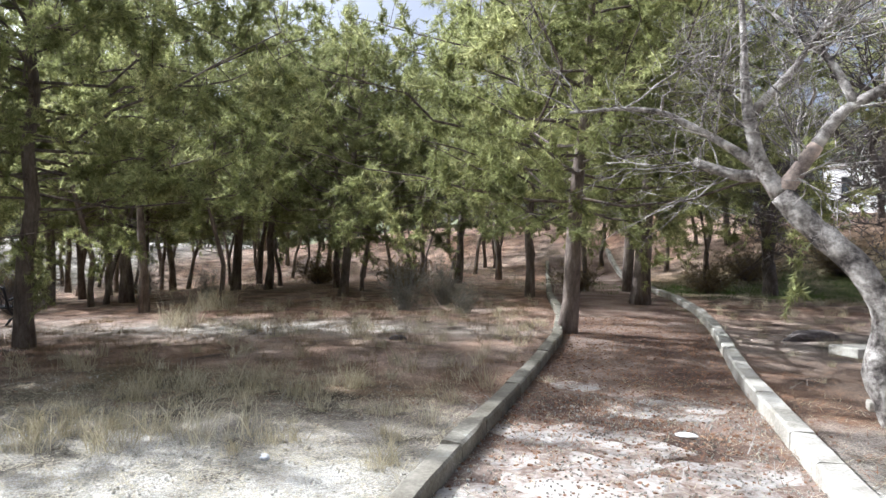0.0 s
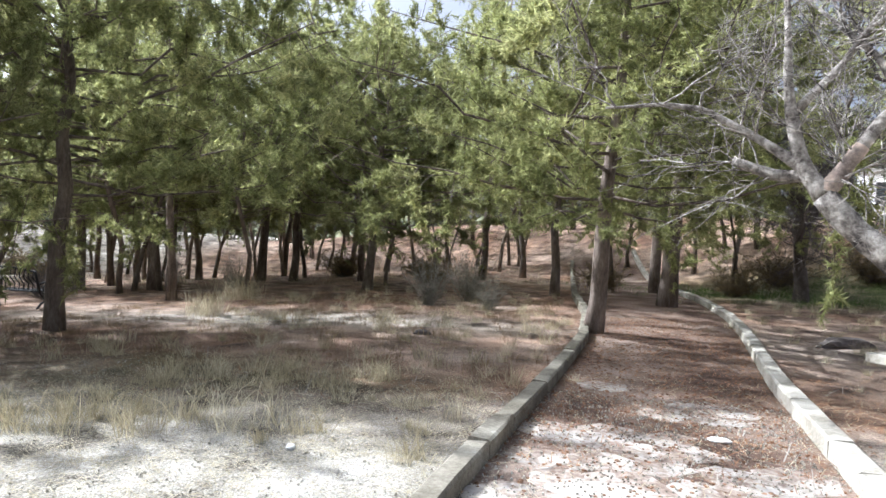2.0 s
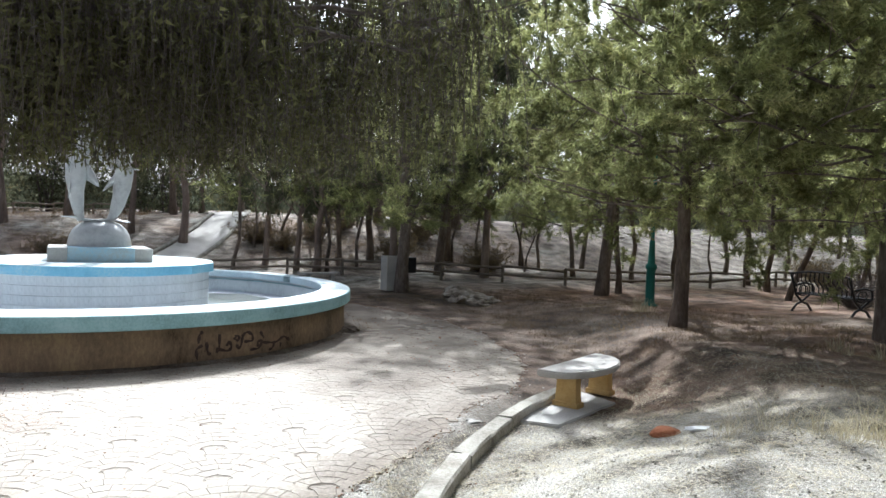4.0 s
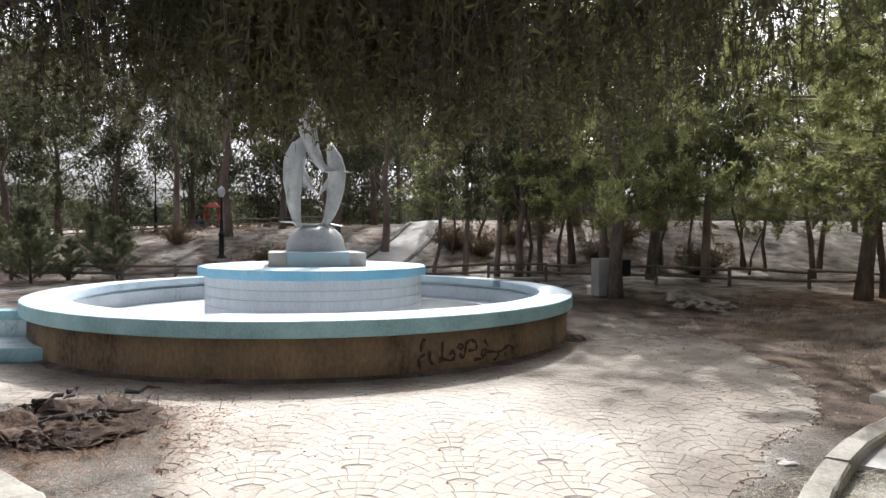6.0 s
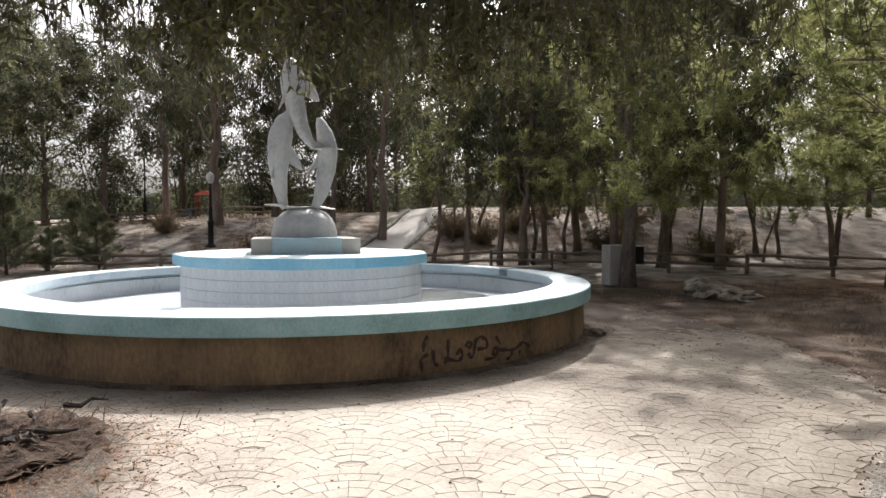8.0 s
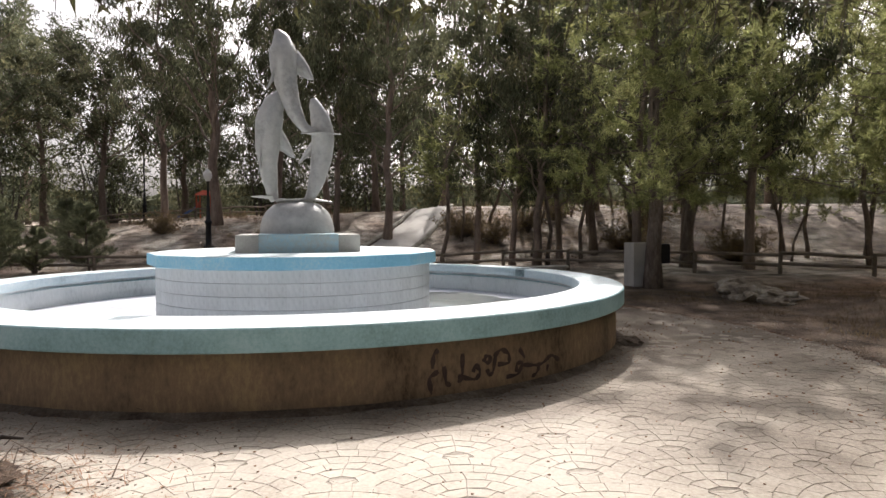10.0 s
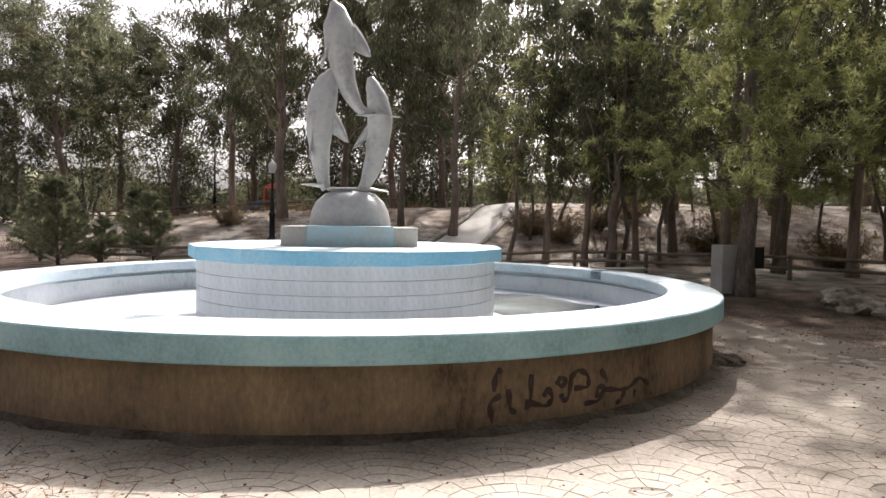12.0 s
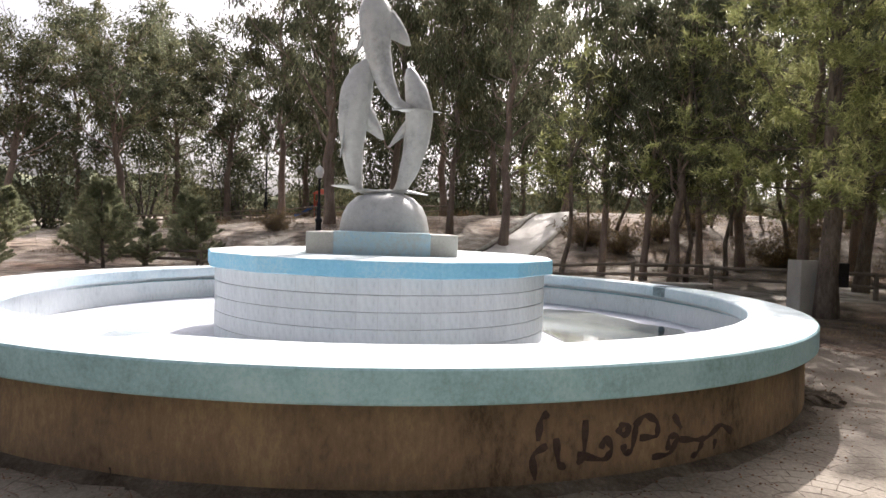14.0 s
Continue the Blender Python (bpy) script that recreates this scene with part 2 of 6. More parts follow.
M_RED = material("faded_red_plastic", [(0.3, (0.45, 0.06, 0.03)), (0.7, (0.60, 0.12, 0.06))], 2, 0.5, 0)
M_PLAY_BLUE = material("faded_blue_plastic", [(0.3, (0.05, 0.12, 0.35)), (0.7, (0.10, 0.2, 0.5))], 2, 0.5, 0)
M_CHAR = material("charred_wood", [(0.3, (0.015, 0.012, 0.01)), (0.5, (0.05, 0.04, 0.033)), (0.7, (0.12, 0.10, 0.085))], 4, 0.9, 0.9, 24)
M_BRICK_ORANGE = material("broken_orange_brick", [(0.3, (0.38, 0.13, 0.06)), (0.7, (0.6, 0.28, 0.15))], 5, 0.9, 0.5)
M_PAPER = material("white_litter", [(0.3, (0.65, 0.65, 0.63)), (0.7, (0.8, 0.8, 0.78))], 8, 0.8, 0.1)
M_WATER = material("shallow_water", [(0.3, (0.62, 0.66, 0.62)), (0.7, (0.70, 0.74, 0.70))], 1, 0.04, 0.06, 9, transmission=1.0, specular=0.5)


M_ROCK = material("dusty_rock", [(0.36, (0.16, 0.125, 0.09)), (0.5, (0.32, 0.27, 0.21)), (0.62, (0.50, 0.45, 0.38))], 2.5, 0.95, 1.0, 14)


M_STAIN = material("tar_stain", [(0.36, (0.05, 0.07, 0.085)), (0.5, (0.11, 0.15, 0.17)), (0.64, (0.24, 0.32, 0.34))], 3, 0.7, 0.2, 20)


M_PEELED = material("peeled_wood", [(0.38, (0.16, 0.13, 0.11)), (0.48, (0.36, 0.29, 0.24)), (0.56, (0.52, 0.40, 0.31)), (0.66, (0.62, 0.53, 0.44))], 2.2, 0.85, 0.5, 16)


# ---- mesh helpers ----
def link_mesh(name, verts, faces, mat, parent=None, label="", smooth_faces=False):
    me = bpy.data.meshes.new(name)
    me.from_pydata([tuple(v) for v in verts], [], faces)
    for mm in (mat if isinstance(mat, (list, tuple)) else [mat]):
        me.materials.append(mm)
    if smooth_faces:
        me.polygons.foreach_set("use_smooth", [True] * len(me.polygons))
    me.update()
    ob = new(name, me)
    if parent:
        ob.parent = parent
    if label:
        ob["label"] = label
    return ob


def share(name, mesh, m, parent=None):
    ob = new(name, mesh)
    ob.matrix_basis = m
    if parent:
        ob.parent = parent
    return ob


def part(name, bm, mat, parent=None, label="", smooth_faces=False):
    me = bpy.data.meshes.new(name)
    bm.to_mesh(me)
    bm.free()
    me.materials.append(mat)
    if smooth_faces:
        me.polygons.foreach_set("use_smooth", [True] * len(me.polygons))
    ob = new(name, me)
    if parent:
        ob.parent = parent
    if label:
        ob["label"] = label
    return ob


def empty(name, m, label, category, group="", kind=""):
    ob = new(name)
    ob.matrix_basis = m
    return tagged(ob, label, category, group, kind)


def box(bm, size, at=(0, 0, 0), turn=0.0, bevel=0.0, taper=1.0):
    r = bmesh.ops.create_cube(bm, size=1.0)
    vs = r["verts"]
    for v in vs:
        k = taper if v.co.z > 0 else 1.0
        v.co = Vector((v.co.x * size[0] * k, v.co.y * size[1] * k, v.co.z * size[2]))
    if bevel:
        es = list({e for v in vs for e in v.link_edges})
        out = bmesh.ops.bevel(bm, geom=es, offset=bevel, segments=2, affect="EDGES", profile=0.6)
        vs = list({v for f in out["faces"] for v in f.verts} | {v for v in vs if v.is_valid})
    bmesh.ops.transform(bm, matrix=pose(*at, 0, 0, turn), verts=vs)
    return vs


def lathe(profile, sides=96, close=False):
    """Verts and faces of a turned shape from (radius, z) pairs."""
    verts, faces = [], []
    n = len(profile)
    for i in range(sides):
        a = 2 * math.pi * i / sides
        for r, z in profile:
            verts.append((r * math.cos(a), r * math.sin(a), z))
    for i in range(sides):
        j = (i + 1) % sides
        for k in range(n if close else n - 1):
            k2 = (k + 1) % n
            faces.append((i * n + k, j * n + k, j * n + k2, i * n + k2))
    return verts, faces


def tube(verts, faces, pts, radii, sides=6, cap=True):
    """Adds a tube along pts to the lists."""
    base = len(verts)
    up = Vector((0.31, 0.77, 0.55))
    for i, (p, r) in enumerate(zip(pts, radii)):
        d = (pts[min(i + 1, len(pts) - 1)] - pts[max(i - 1, 0)]).normalized()
        s = d.cross(up)
        s = s.normalized() if s.length > 1e-4 else Vector((1, 0, 0))
        t = d.cross(s)
        for k in range(sides):
            a = 2 * math.pi * k / sides
            verts.append(p + (s * math.cos(a) + t * math.sin(a)) * r)
    for i in range(len(pts) - 1):
        for k in range(sides):
            k2 = (k + 1) % sides
            faces.append((base + i * sides + k, base + i * sides + k2, base + (i + 1) * sides + k2, base + (i + 1) * sides + k))
    if cap:
        faces.append(tuple(base + k for k in reversed(range(sides))))
        faces.append(tuple(base + (len(pts) - 1) * sides + k for k in range(sides)))


def bent(rng, a, b, n, wob, sag=0.0):
    """n + 1 points from a to b, wandering a little."""
    out = []
    for i in range(n + 1):
        t = i / n
        w = math.sin(math.pi * t)
        out.append(a.lerp(b, t) + Vector((rng.uniform(-1, 1), rng.uniform(-1, 1), rng.uniform(-1, 1) * 0.6)) * wob * w - Vector((0, 0, sag * w)))
    return out


def along(pts, t):
    f = t * (len(pts) - 1)
    i = min(int(f), len(pts) - 2)
    return pts[i].lerp(pts[i + 1], f - i)


def blade(verts, faces, p, d, side, length, width):
    """A pointed leaf: two triangles."""
    b = len(verts)
    verts += [p, p + d * length * 0.45 + side * width, p + d * length, p + d * length * 0.45 - side * width]
    faces.append((b, b + 1, b + 2, b + 3))


def needle_blade(verts, faces, p, d, side, length, width):
    """A needle: one thin triangle."""
    b = len(verts)
    verts += [p + side * width, p + d * length, p - side * width]
    faces.append((b, b + 1, b + 2))


def rand_dir(rng):
    while True:
        v = Vector((rng.uniform(-1, 1), rng.uniform(-1, 1), rng.uniform(-1, 1)))
        if 0.05 < v.length < 1:
            return v.normalized()


# ---- trees ----
def pine_meshes(seed, tall, clear, spread, limbs, tufts, needles, needle, thick=0.13, lean=0.3, width=0.006, stubs=0, fluff=0.16):
    """Meshes of one pine: bark and crown."""
    rng = random.Random(seed)
    stem, sf, bark, bf, leaf, lf = [], [], [], [], [], []
    top = Vector((rng.uniform(-lean, lean), rng.uniform(-lean, lean), tall))
    trunk = bent(rng, Vector((0, 0, -0.3)), top, 9, 0.06 + 0.12 * lean)
    radii = [thick * (1.35 if i == 0 else 1.0) * (1 - 0.9 * i / 9) + 0.012 for i in range(10)]
    tube(stem, sf, trunk, radii, 9)
    tips, weights = [], []
    for i in range(limbs):
        t = clear / tall + (1 - clear / tall) * (i + rng.random() * 0.8) / limbs
        p = along(trunk, min(0.98, t))
        a = i * 2.4 + rng.uniform(-0.5, 0.5)
        up = (t * tall - clear) / (tall - clear)
        reach = spread * (1.0 - 0.6 * up ** 1.8) * rng.uniform(0.55, 1.15)
        q = p + Vector((math.cos(a), math.sin(a), rng.uniform(-0.06, 0.2) + 0.65 * up)) * reach
        line = bent(rng, p, q, 5, 0.10 * reach, 0.05 * reach)
        r = 0.05 * thick + 0.0042 * reach
        tube(bark, bf, line, [r * (1 - 0.8 * k / 5) + 0.003 for k in range(6)], 5, False)
        for j in range(9):
            s = along(line, rng.uniform(0.25, 1.0))
            e = s + (Vector((math.cos(a), math.sin(a), 0.1)) * 0.4 + rand_dir(rng)).normalized() * reach * rng.uniform(0.15, 0.42)
            twig = bent(rng, s, e, 2, 0.04)
            tube(bark, bf, twig, [0.008, 0.005, 0.003], 3, False)
            tips.append(twig)
            weights.append(reach)
    for i in range(stubs):
        p = along(trunk, rng.uniform(0.25, clear / tall))
        a = rng.uniform(0, 6.28)
        tube(bark, bf, bent(rng, p, p + Vector((math.cos(a), math.sin(a), rng.uniform(-0.1, 0.4))) * rng.uniform(0.4, 1.4), 3, 0.08), [0.014, 0.01, 0.007, 0.003], 3, False)
    for twig in rng.choices(tips, weights, k=tufts):
        p = along(twig, rng.uniform(0.3, 1.0)) + rand_dir(rng) * rng.uniform(0, fluff)
        axis = (twig[-1] - twig[0]).normalized() + rand_dir(rng) * 0.8 + Vector((0, 0, 0.25))
        axis = axis.normalized() * needle * 1.7
        for k in range(needles):
            d = (axis.normalized() * rng.uniform(0.2, 1.0) + rand_dir(rng) * 0.9).normalized()
            needle_blade(leaf, lf, p + axis * rng.uniform(-0.3, 1.0), d, d.cross(rand_dir(rng)).normalized(), needle * rng.uniform(0.7, 1.2), width)
    return (stem, sf), (bark, bf), (leaf, lf)


def make_tree(name, label, category, meshes, mats, group=""):
    ob = empty(name, pose(0, 0, 0), label, category, group)
    names = ("trunk", "branching", "crown") if len(meshes) == 3 else ("branching", "crown")
    for kind, (v, f) in zip(names, meshes):
        if v:
            link_mesh(kind, v, f, mats[1] if kind == "crown" else mats[0], ob, smooth_faces=kind != "crown")
    return ob


def planted(tree, spots, rng, size=(0.85, 1.15), base=0.0, tilt=3.0):
    """Copies of a tree at spots; the first spot takes the tree itself."""
    for i, spot in enumerate(spots):
        x, y = spot[:2]
        s = spot[2] if len(spot) > 2 else rng.uniform(*size)
        m = pose(x, y, height(x, y) - 0.05 + base, rng.uniform(-tilt, tilt), rng.uniform(-tilt, tilt), rng.uniform(0, 360)) @ Matrix.Scale(s, 4)
        if i == 0:
            tree.matrix_basis = m
        else:
            c = copy_thing(tree, Matrix())
            c.matrix_basis = m


def eucalyptus_meshes(seed, tall, clear, spread, limbs, clumps, leaves, leaf_len, leaf_wid, thick=0.2, droop=0.75):
    rng = random.Random(seed)
    stem, sf, bark, bf, leaf, lf = [], [], [], [], [], []
    trunk = bent(rng, Vector((0, 0, -0.3)), Vector((rng.uniform(-0.7, 0.7), rng.uniform(-0.7, 0.7), tall)), 10, 0.22)
    tube(stem, sf, trunk, [thick * (1.3 if i == 0 else 1.0) * (1 - 0.92 * i / 10) + 0.01 for i in range(11)], 9)
    tips = []
    for i in range(limbs):
        t = clear / tall + (1 - clear / tall) * (i + rng.random()) / limbs
        p = along(trunk, min(0.98, t))
        a = i * 2.4 + rng.uniform(-0.6, 0.6)
        reach = spread * rng.uniform(0.6, 1.1) * (1.0 - 0.5 * t)
        q = p + Vector((math.cos(a) * reach, math.sin(a) * reach, reach * rng.uniform(0.4, 1.1)))
        line = bent(rng, p, q, 5, 0.1 * reach)
        r = thick * 0.33 * (1.1 - t)
        tube(bark, bf, line, [r * (1 - 0.85 * k / 5) + 0.006 for k in range(6)], 5, False)
        for j in range(5):
            s = along(line, rng.uniform(0.35, 1.0))
            e = s + rand_dir(rng) * reach * rng.uniform(0.2, 0.5) + Vector((0, 0, 0.15 * reach))
            twig = bent(rng, s, e, 2, 0.05)
            tube(bark, bf, twig, [0.018, 0.012, 0.006], 3, False)
            tips.append(twig)
    for i in range(clumps):
        twig = tips[rng.randrange(len(tips))]
        c = along(twig, rng.uniform(0.4, 1.0)) + rand_dir(rng) * rng.uniform(0, 0.25)
        w = rng.uniform(0.16, 0.36)
        for k in range(leaves):
            p = c + Vector((rng.gauss(0, w), rng.gauss(0, w), rng.gauss(0, w * 0.8)))
            d = (Vector((0, 0, -droop)) + rand_dir(rng) * 0.6).normalized()
            needle_blade(leaf, lf, p, d, d.cross(rand_dir(rng)).normalized(), leaf_len * rng.uniform(0.7, 1.3), leaf_wid)
    return (stem, sf), (bark, bf), (leaf, lf)


# ---- ground ----
def stretch_axis(lo, hi, near_lo, near_hi, step, growth=1.12):
    """Grid lines, close together in the middle stretch and ever wider outside it."""
    mid = [near_lo + step * i for i in range(int((near_hi - near_lo) / step) + 1)]
    left, s, v = [], step, near_lo
    while v > lo:
        s *= growth
        v -= s
        left.append(v)
    right, s, v = [], step, mid[-1]
    while v < hi:
        s *= growth
        v += s
        right.append(v)
    return left[::-1] + mid + right


def path_left(y):
    return lerp_table(((2, -0.12), (4.2, 0.14), (5.2, 0.27), (7.0, 0.55), (11.9, 1.24), (16, 1.45), (21, 1.3), (30, 1.4), (40, 1.5)), y)


def path_right(y):
    return lerp_table(((2, 2.25), (5.0, 2.62), (5.6, 2.70), (8.9, 3.17), (14, 4.08), (17, 4.5), (21, 4.75), (30, 4.6), (40, 4.2)), y)


EDGE = ((-180, 9.25), (-90, 9.0), (-40, 7.0), (-20, 6.0), (-7.5, 6.4), (-5, 7.2), (-2, 8.4), (0, 9.3), (6, 10.0), (15, 10.1), (19, 9.7), (23, 9.4), (27, 9.25), (31, 8.95), (44, 8.74), (68, 7.65), (103, 6.5), (118, 6.4), (145, 8.0), (180, 9.25))


def plaza_edge(x, y):
    """How far the paving reaches from the fountain's centre in this direction."""
    a = math.degrees(math.atan2(y - CY, x - CX))
    reach = lerp_table(EDGE, a)
    return reach + 0.14 * noise.noise(Vector((x * 0.9, y * 0.9, 1))) + 0.08 * noise.noise(Vector((x * 3.1, y * 3.1, 4)))


def paving_dirt_shade(x, y):
    """How far dirt and painted shade darken the paving at a place."""
    r = math.hypot(x - CX, y - CY)
    a = math.degrees(math.atan2(y - CY, x - CX))
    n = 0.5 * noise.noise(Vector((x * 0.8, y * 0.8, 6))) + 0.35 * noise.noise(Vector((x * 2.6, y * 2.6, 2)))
    # dirt plus painted shade by the wall and on the tree side; dirt at the edge
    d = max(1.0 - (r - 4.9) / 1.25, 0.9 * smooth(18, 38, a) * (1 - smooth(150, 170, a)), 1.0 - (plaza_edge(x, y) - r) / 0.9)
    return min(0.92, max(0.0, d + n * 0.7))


def blob(x, y, cx, cy, rx, ry):
    return math.exp(-((x - cx) / rx) ** 2 - ((y - cy) / ry) ** 2)


def ground_cover(x, y):
    """How much pine litter, green, dark soil and painted tree shade lies at a place."""
    n = noise.noise(Vector((x * 0.35, y * 0.35, 3))) * 0.5 + noise.noise(Vector((x * 1.1, y * 1.1, 8))) * 0.35
    r = math.hypot(x - CX, y - CY)
    litter = smooth(5.9, 7.8, y + 1.4 * n + 0.55 * max(0, -x - 4)) * smooth(-25, -19, x)
    litter = max(litter, 0.9 * smooth(8.6, 10.4, r + n) * smooth(5.0, 8.0, y) * smooth(-25, -19, x))
    if path_left(y) < x < path_right(y) and y > 2:
        litter = smooth(5.0, 8.5, y + 2 * n)
    litter *= 0.75 + 0.5 * n
    # thinned past y 21, so that the far slope's colour looks sunlit
    litter = max(litter, (0.3 + 0.1 * (1 - smooth(-24, -16, x)) + 1.0 * n) * (1 - 0.65 * smooth(21, 27, y)) * smooth(17, 21, math.hypot(x + 6, y - 4)) * smooth(9.2, 10.5, r))
    # thinned again to paint a band of sun across the wood's floor
    litter *= 1 - 0.85 * blob(x, y, -4.2, 13.0 + 0.8 * n, 4.6, 1.3) - 0.5 * blob(x, y, 7.0, 13.0, 4.0, 1.6)
    green = max(blob(x, y, 9.5, 26, 6, 3.5), 0.5 * blob(x, y, -3.5, 7.6, 2.5, 1.2)) * (0.75 + n)
    # dark: soil at the heap and paving edge, tree shade painted on bank and slopes
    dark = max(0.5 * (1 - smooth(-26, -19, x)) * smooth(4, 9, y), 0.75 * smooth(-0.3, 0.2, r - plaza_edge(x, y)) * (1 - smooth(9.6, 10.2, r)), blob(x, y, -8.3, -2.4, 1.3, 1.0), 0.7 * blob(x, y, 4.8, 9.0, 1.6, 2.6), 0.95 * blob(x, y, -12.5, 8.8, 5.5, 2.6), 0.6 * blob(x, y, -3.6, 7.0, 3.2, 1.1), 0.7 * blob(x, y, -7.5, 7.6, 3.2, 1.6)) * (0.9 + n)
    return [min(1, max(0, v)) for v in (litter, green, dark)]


def land(x, y):
    """The ground's own height, with its bumps."""
    r = math.hypot(x - CX, y - CY)
    rough = (noise.noise(Vector((x * 0.8, y * 0.8, 0))) * 0.05 + noise.noise(Vector((x * 3.1, y * 3.1, 5))) * 0.03 + noise.noise(Vector((x * 7.3, y * 7.3, 2))) * 0.016) * smooth(9.3, 11, r)
    if path_left(y) - 0.2 < x < path_right(y) + 0.2 and y > 1.5:
        rough = -0.05
    z = height(x, y) + rough
    if r < plaza_edge(x, y) - 0.05:
        z = min(z, 0.02) - 0.045
    elif r < 10.4:
        z = max(z, 0.012 + 0.02 * abs(noise.noise(Vector((x * 2, y * 2, 4)))))
    return z


xs = stretch_axis(-900, 900, -21, 8, 0.16)
ys = stretch_axis(-900, 900, -5, 17, 0.16)
nx, ny = len(xs), len(ys)
verts, cover = [], []
for y in ys:
    for x in xs:
        z = land(x, y)
        verts.append((x, y, z))
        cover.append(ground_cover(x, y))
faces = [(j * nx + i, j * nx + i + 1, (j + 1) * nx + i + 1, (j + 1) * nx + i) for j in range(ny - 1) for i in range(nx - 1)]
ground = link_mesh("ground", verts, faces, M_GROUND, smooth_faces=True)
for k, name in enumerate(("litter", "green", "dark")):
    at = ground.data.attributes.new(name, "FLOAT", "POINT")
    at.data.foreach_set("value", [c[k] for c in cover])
tagged(ground, "dry sandy park ground with pine needle litter", "ground", kind="structure")

# plaza bed, under the paving stones
v, f, dirt_shade = [], [], []
for i in range(240):
    a = 2 * math.pi * i / 240
    e = plaza_edge(CX + 9 * math.cos(a), CY + 9 * math.sin(a)) + 0.06
    for r, z in [(4.3 + (e - 4.3) * k / 8, 0.0) for k in range(9)] + [(e + 0.05, -0.06)]:
        v.append((r * math.cos(a), r * math.sin(a), z))
        dirt_shade.append(paving_dirt_shade(CX + v[-1][0], CY + v[-1][1]))
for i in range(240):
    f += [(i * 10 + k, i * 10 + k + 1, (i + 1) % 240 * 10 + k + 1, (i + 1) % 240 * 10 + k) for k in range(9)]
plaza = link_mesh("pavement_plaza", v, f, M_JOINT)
plaza.data.attributes.new("dirt_shade", "FLOAT", "POINT").data.foreach_set("value", dirt_shade)
plaza.matrix_basis = pose(CX, CY, 0)
tagged(plaza, "stamped concrete plaza in fan pattern round the fountain", "pavement", kind="structure")

# garden path
v, f = [], []
steps = [2.0 + 0.4 * i for i in range(90)]
for i, y in enumerate(steps):
    for k in range(7):
        x = path_left(y) + (path_right(y) - path_left(y)) * k / 6
        v.append((x, y, height(x, y) - 0.012))
    if i:
        f += [((i - 1) * 7 + k, (i - 1) * 7 + k + 1, i * 7 + k + 1, i * 7 + k) for k in range(6)]
M_PATH = material("path_dirt", [(0.38, (0.07, 0.042, 0.03)), (0.49, (0.16, 0.105, 0.075)), (0.60, (0.29, 0.225, 0.18))], 0.9, 0.95, 1.0, 24)
garden_path = link_mesh("pavement_path", v, f, M_PATH)
tagged(garden_path, "flagstone garden path strewn with brown needles", "path", kind="structure")


# ---- kerbs ----
def kerb_stone(name, a, b, width, top, parent, za, zb, rng, mat):
    """A weathered kerb block from a to b, on the ground."""
    a, b = Vector((*a, 0)), Vector((*b, 0))
    d = (b - a)
    length = d.length
    d.normalize()
    s = Vector((-d.y, d.x, 0))
    w, c = width / 2, 0.018
    rows = []
    for t, z0 in ((0.003, za), (0.5, (za + zb) / 2), (1 - 0.003, zb)):
        p = a + d * length * t
        j = rng.uniform(-0.006, 0.006)
        prof = [(-w, -0.25), (-w + j, top - c), (-w + c, top + j), (w - c, top - j), (w + j, top - c), (w, -0.25)]
        rows.append([p + s * o + Vector((0, 0, z0 + z)) for o, z in prof])
    vv = [q for r in rows for q in r]
    ff = [(i * 6 + k, i * 6 + k + 1, (i + 1) * 6 + k + 1, (i + 1) * 6 + k) for i in range(2) for k in range(5)]
    ff += [tuple(range(5, -1, -1)), tuple(12 + k for k in range(6))]
    return link_mesh(name, vv, ff, mat, parent)


def kerb_line(name, label, pts, width, top, length=0.8, mat=M_KERB):
    rng = random.Random(len(pts) * 7 + int(pts[0][0] * 10))
    holder = empty(name, pose(0, 0, 0), label, "kerb", kind="structure")
    run = [Vector((*p, 0)) for p in pts]
    dist = [0.0]
    for p, q in zip(run, run[1:]):
        dist.append(dist[-1] + (q - p).length)

    def place(s):
        for i in range(len(run) - 1):
            if s <= dist[i + 1] or i == len(run) - 2:
                return run[i].lerp(run[i + 1], (s - dist[i]) / (dist[i + 1] - dist[i]))
    n = max(1, round(dist[-1] / length))
    for i in range(n):
        p, q = place(dist[-1] * i / n), place(dist[-1] * (i + 1) / n)
        kerb_stone("kerb_stone", p[:2], q[:2], width, top + rng.uniform(-0.012, 0.012), holder, height(p.x, p.y), height(q.x, q.y), rng, mat)
    return holder


# the west kerb's shade is in its material's colour
kerb_line("kerb_path_west", "low weathered concrete kerb beside the garden path", [(path_left(y) - 0.085, y) for y in [2.2 + 0.7 * i for i in range(50)] if not 12.9 < y < 13.4], 0.17, 0.13, 0.8, M_KERB_SHADED)
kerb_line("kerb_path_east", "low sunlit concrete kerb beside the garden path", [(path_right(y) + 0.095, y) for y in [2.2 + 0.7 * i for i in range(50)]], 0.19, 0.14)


kerb_line("kerb_plaza_north", "curved pale concrete kerb at the plaza's edge", [(-3.4, 1.75), (-4.2, 2.05), (-4.95, 2.5), (-5.75, 3.05), (-6.4, 3.6), (-7.05, 4.25), (-7.6, 4.95), (-8.05, 5.6)], 0.19, 0.13, 0.7)
kerb_line("kerb_plaza_south", "curved pale concrete kerb at the plaza's edge", [(-4.6, -0.9), (-5.6, -1.25), (-6.3, -1.65), (-6.7, -2.0), (-7.1, -2.45), (-7.5, -3.0)], 0.25, 0.12, 0.7)

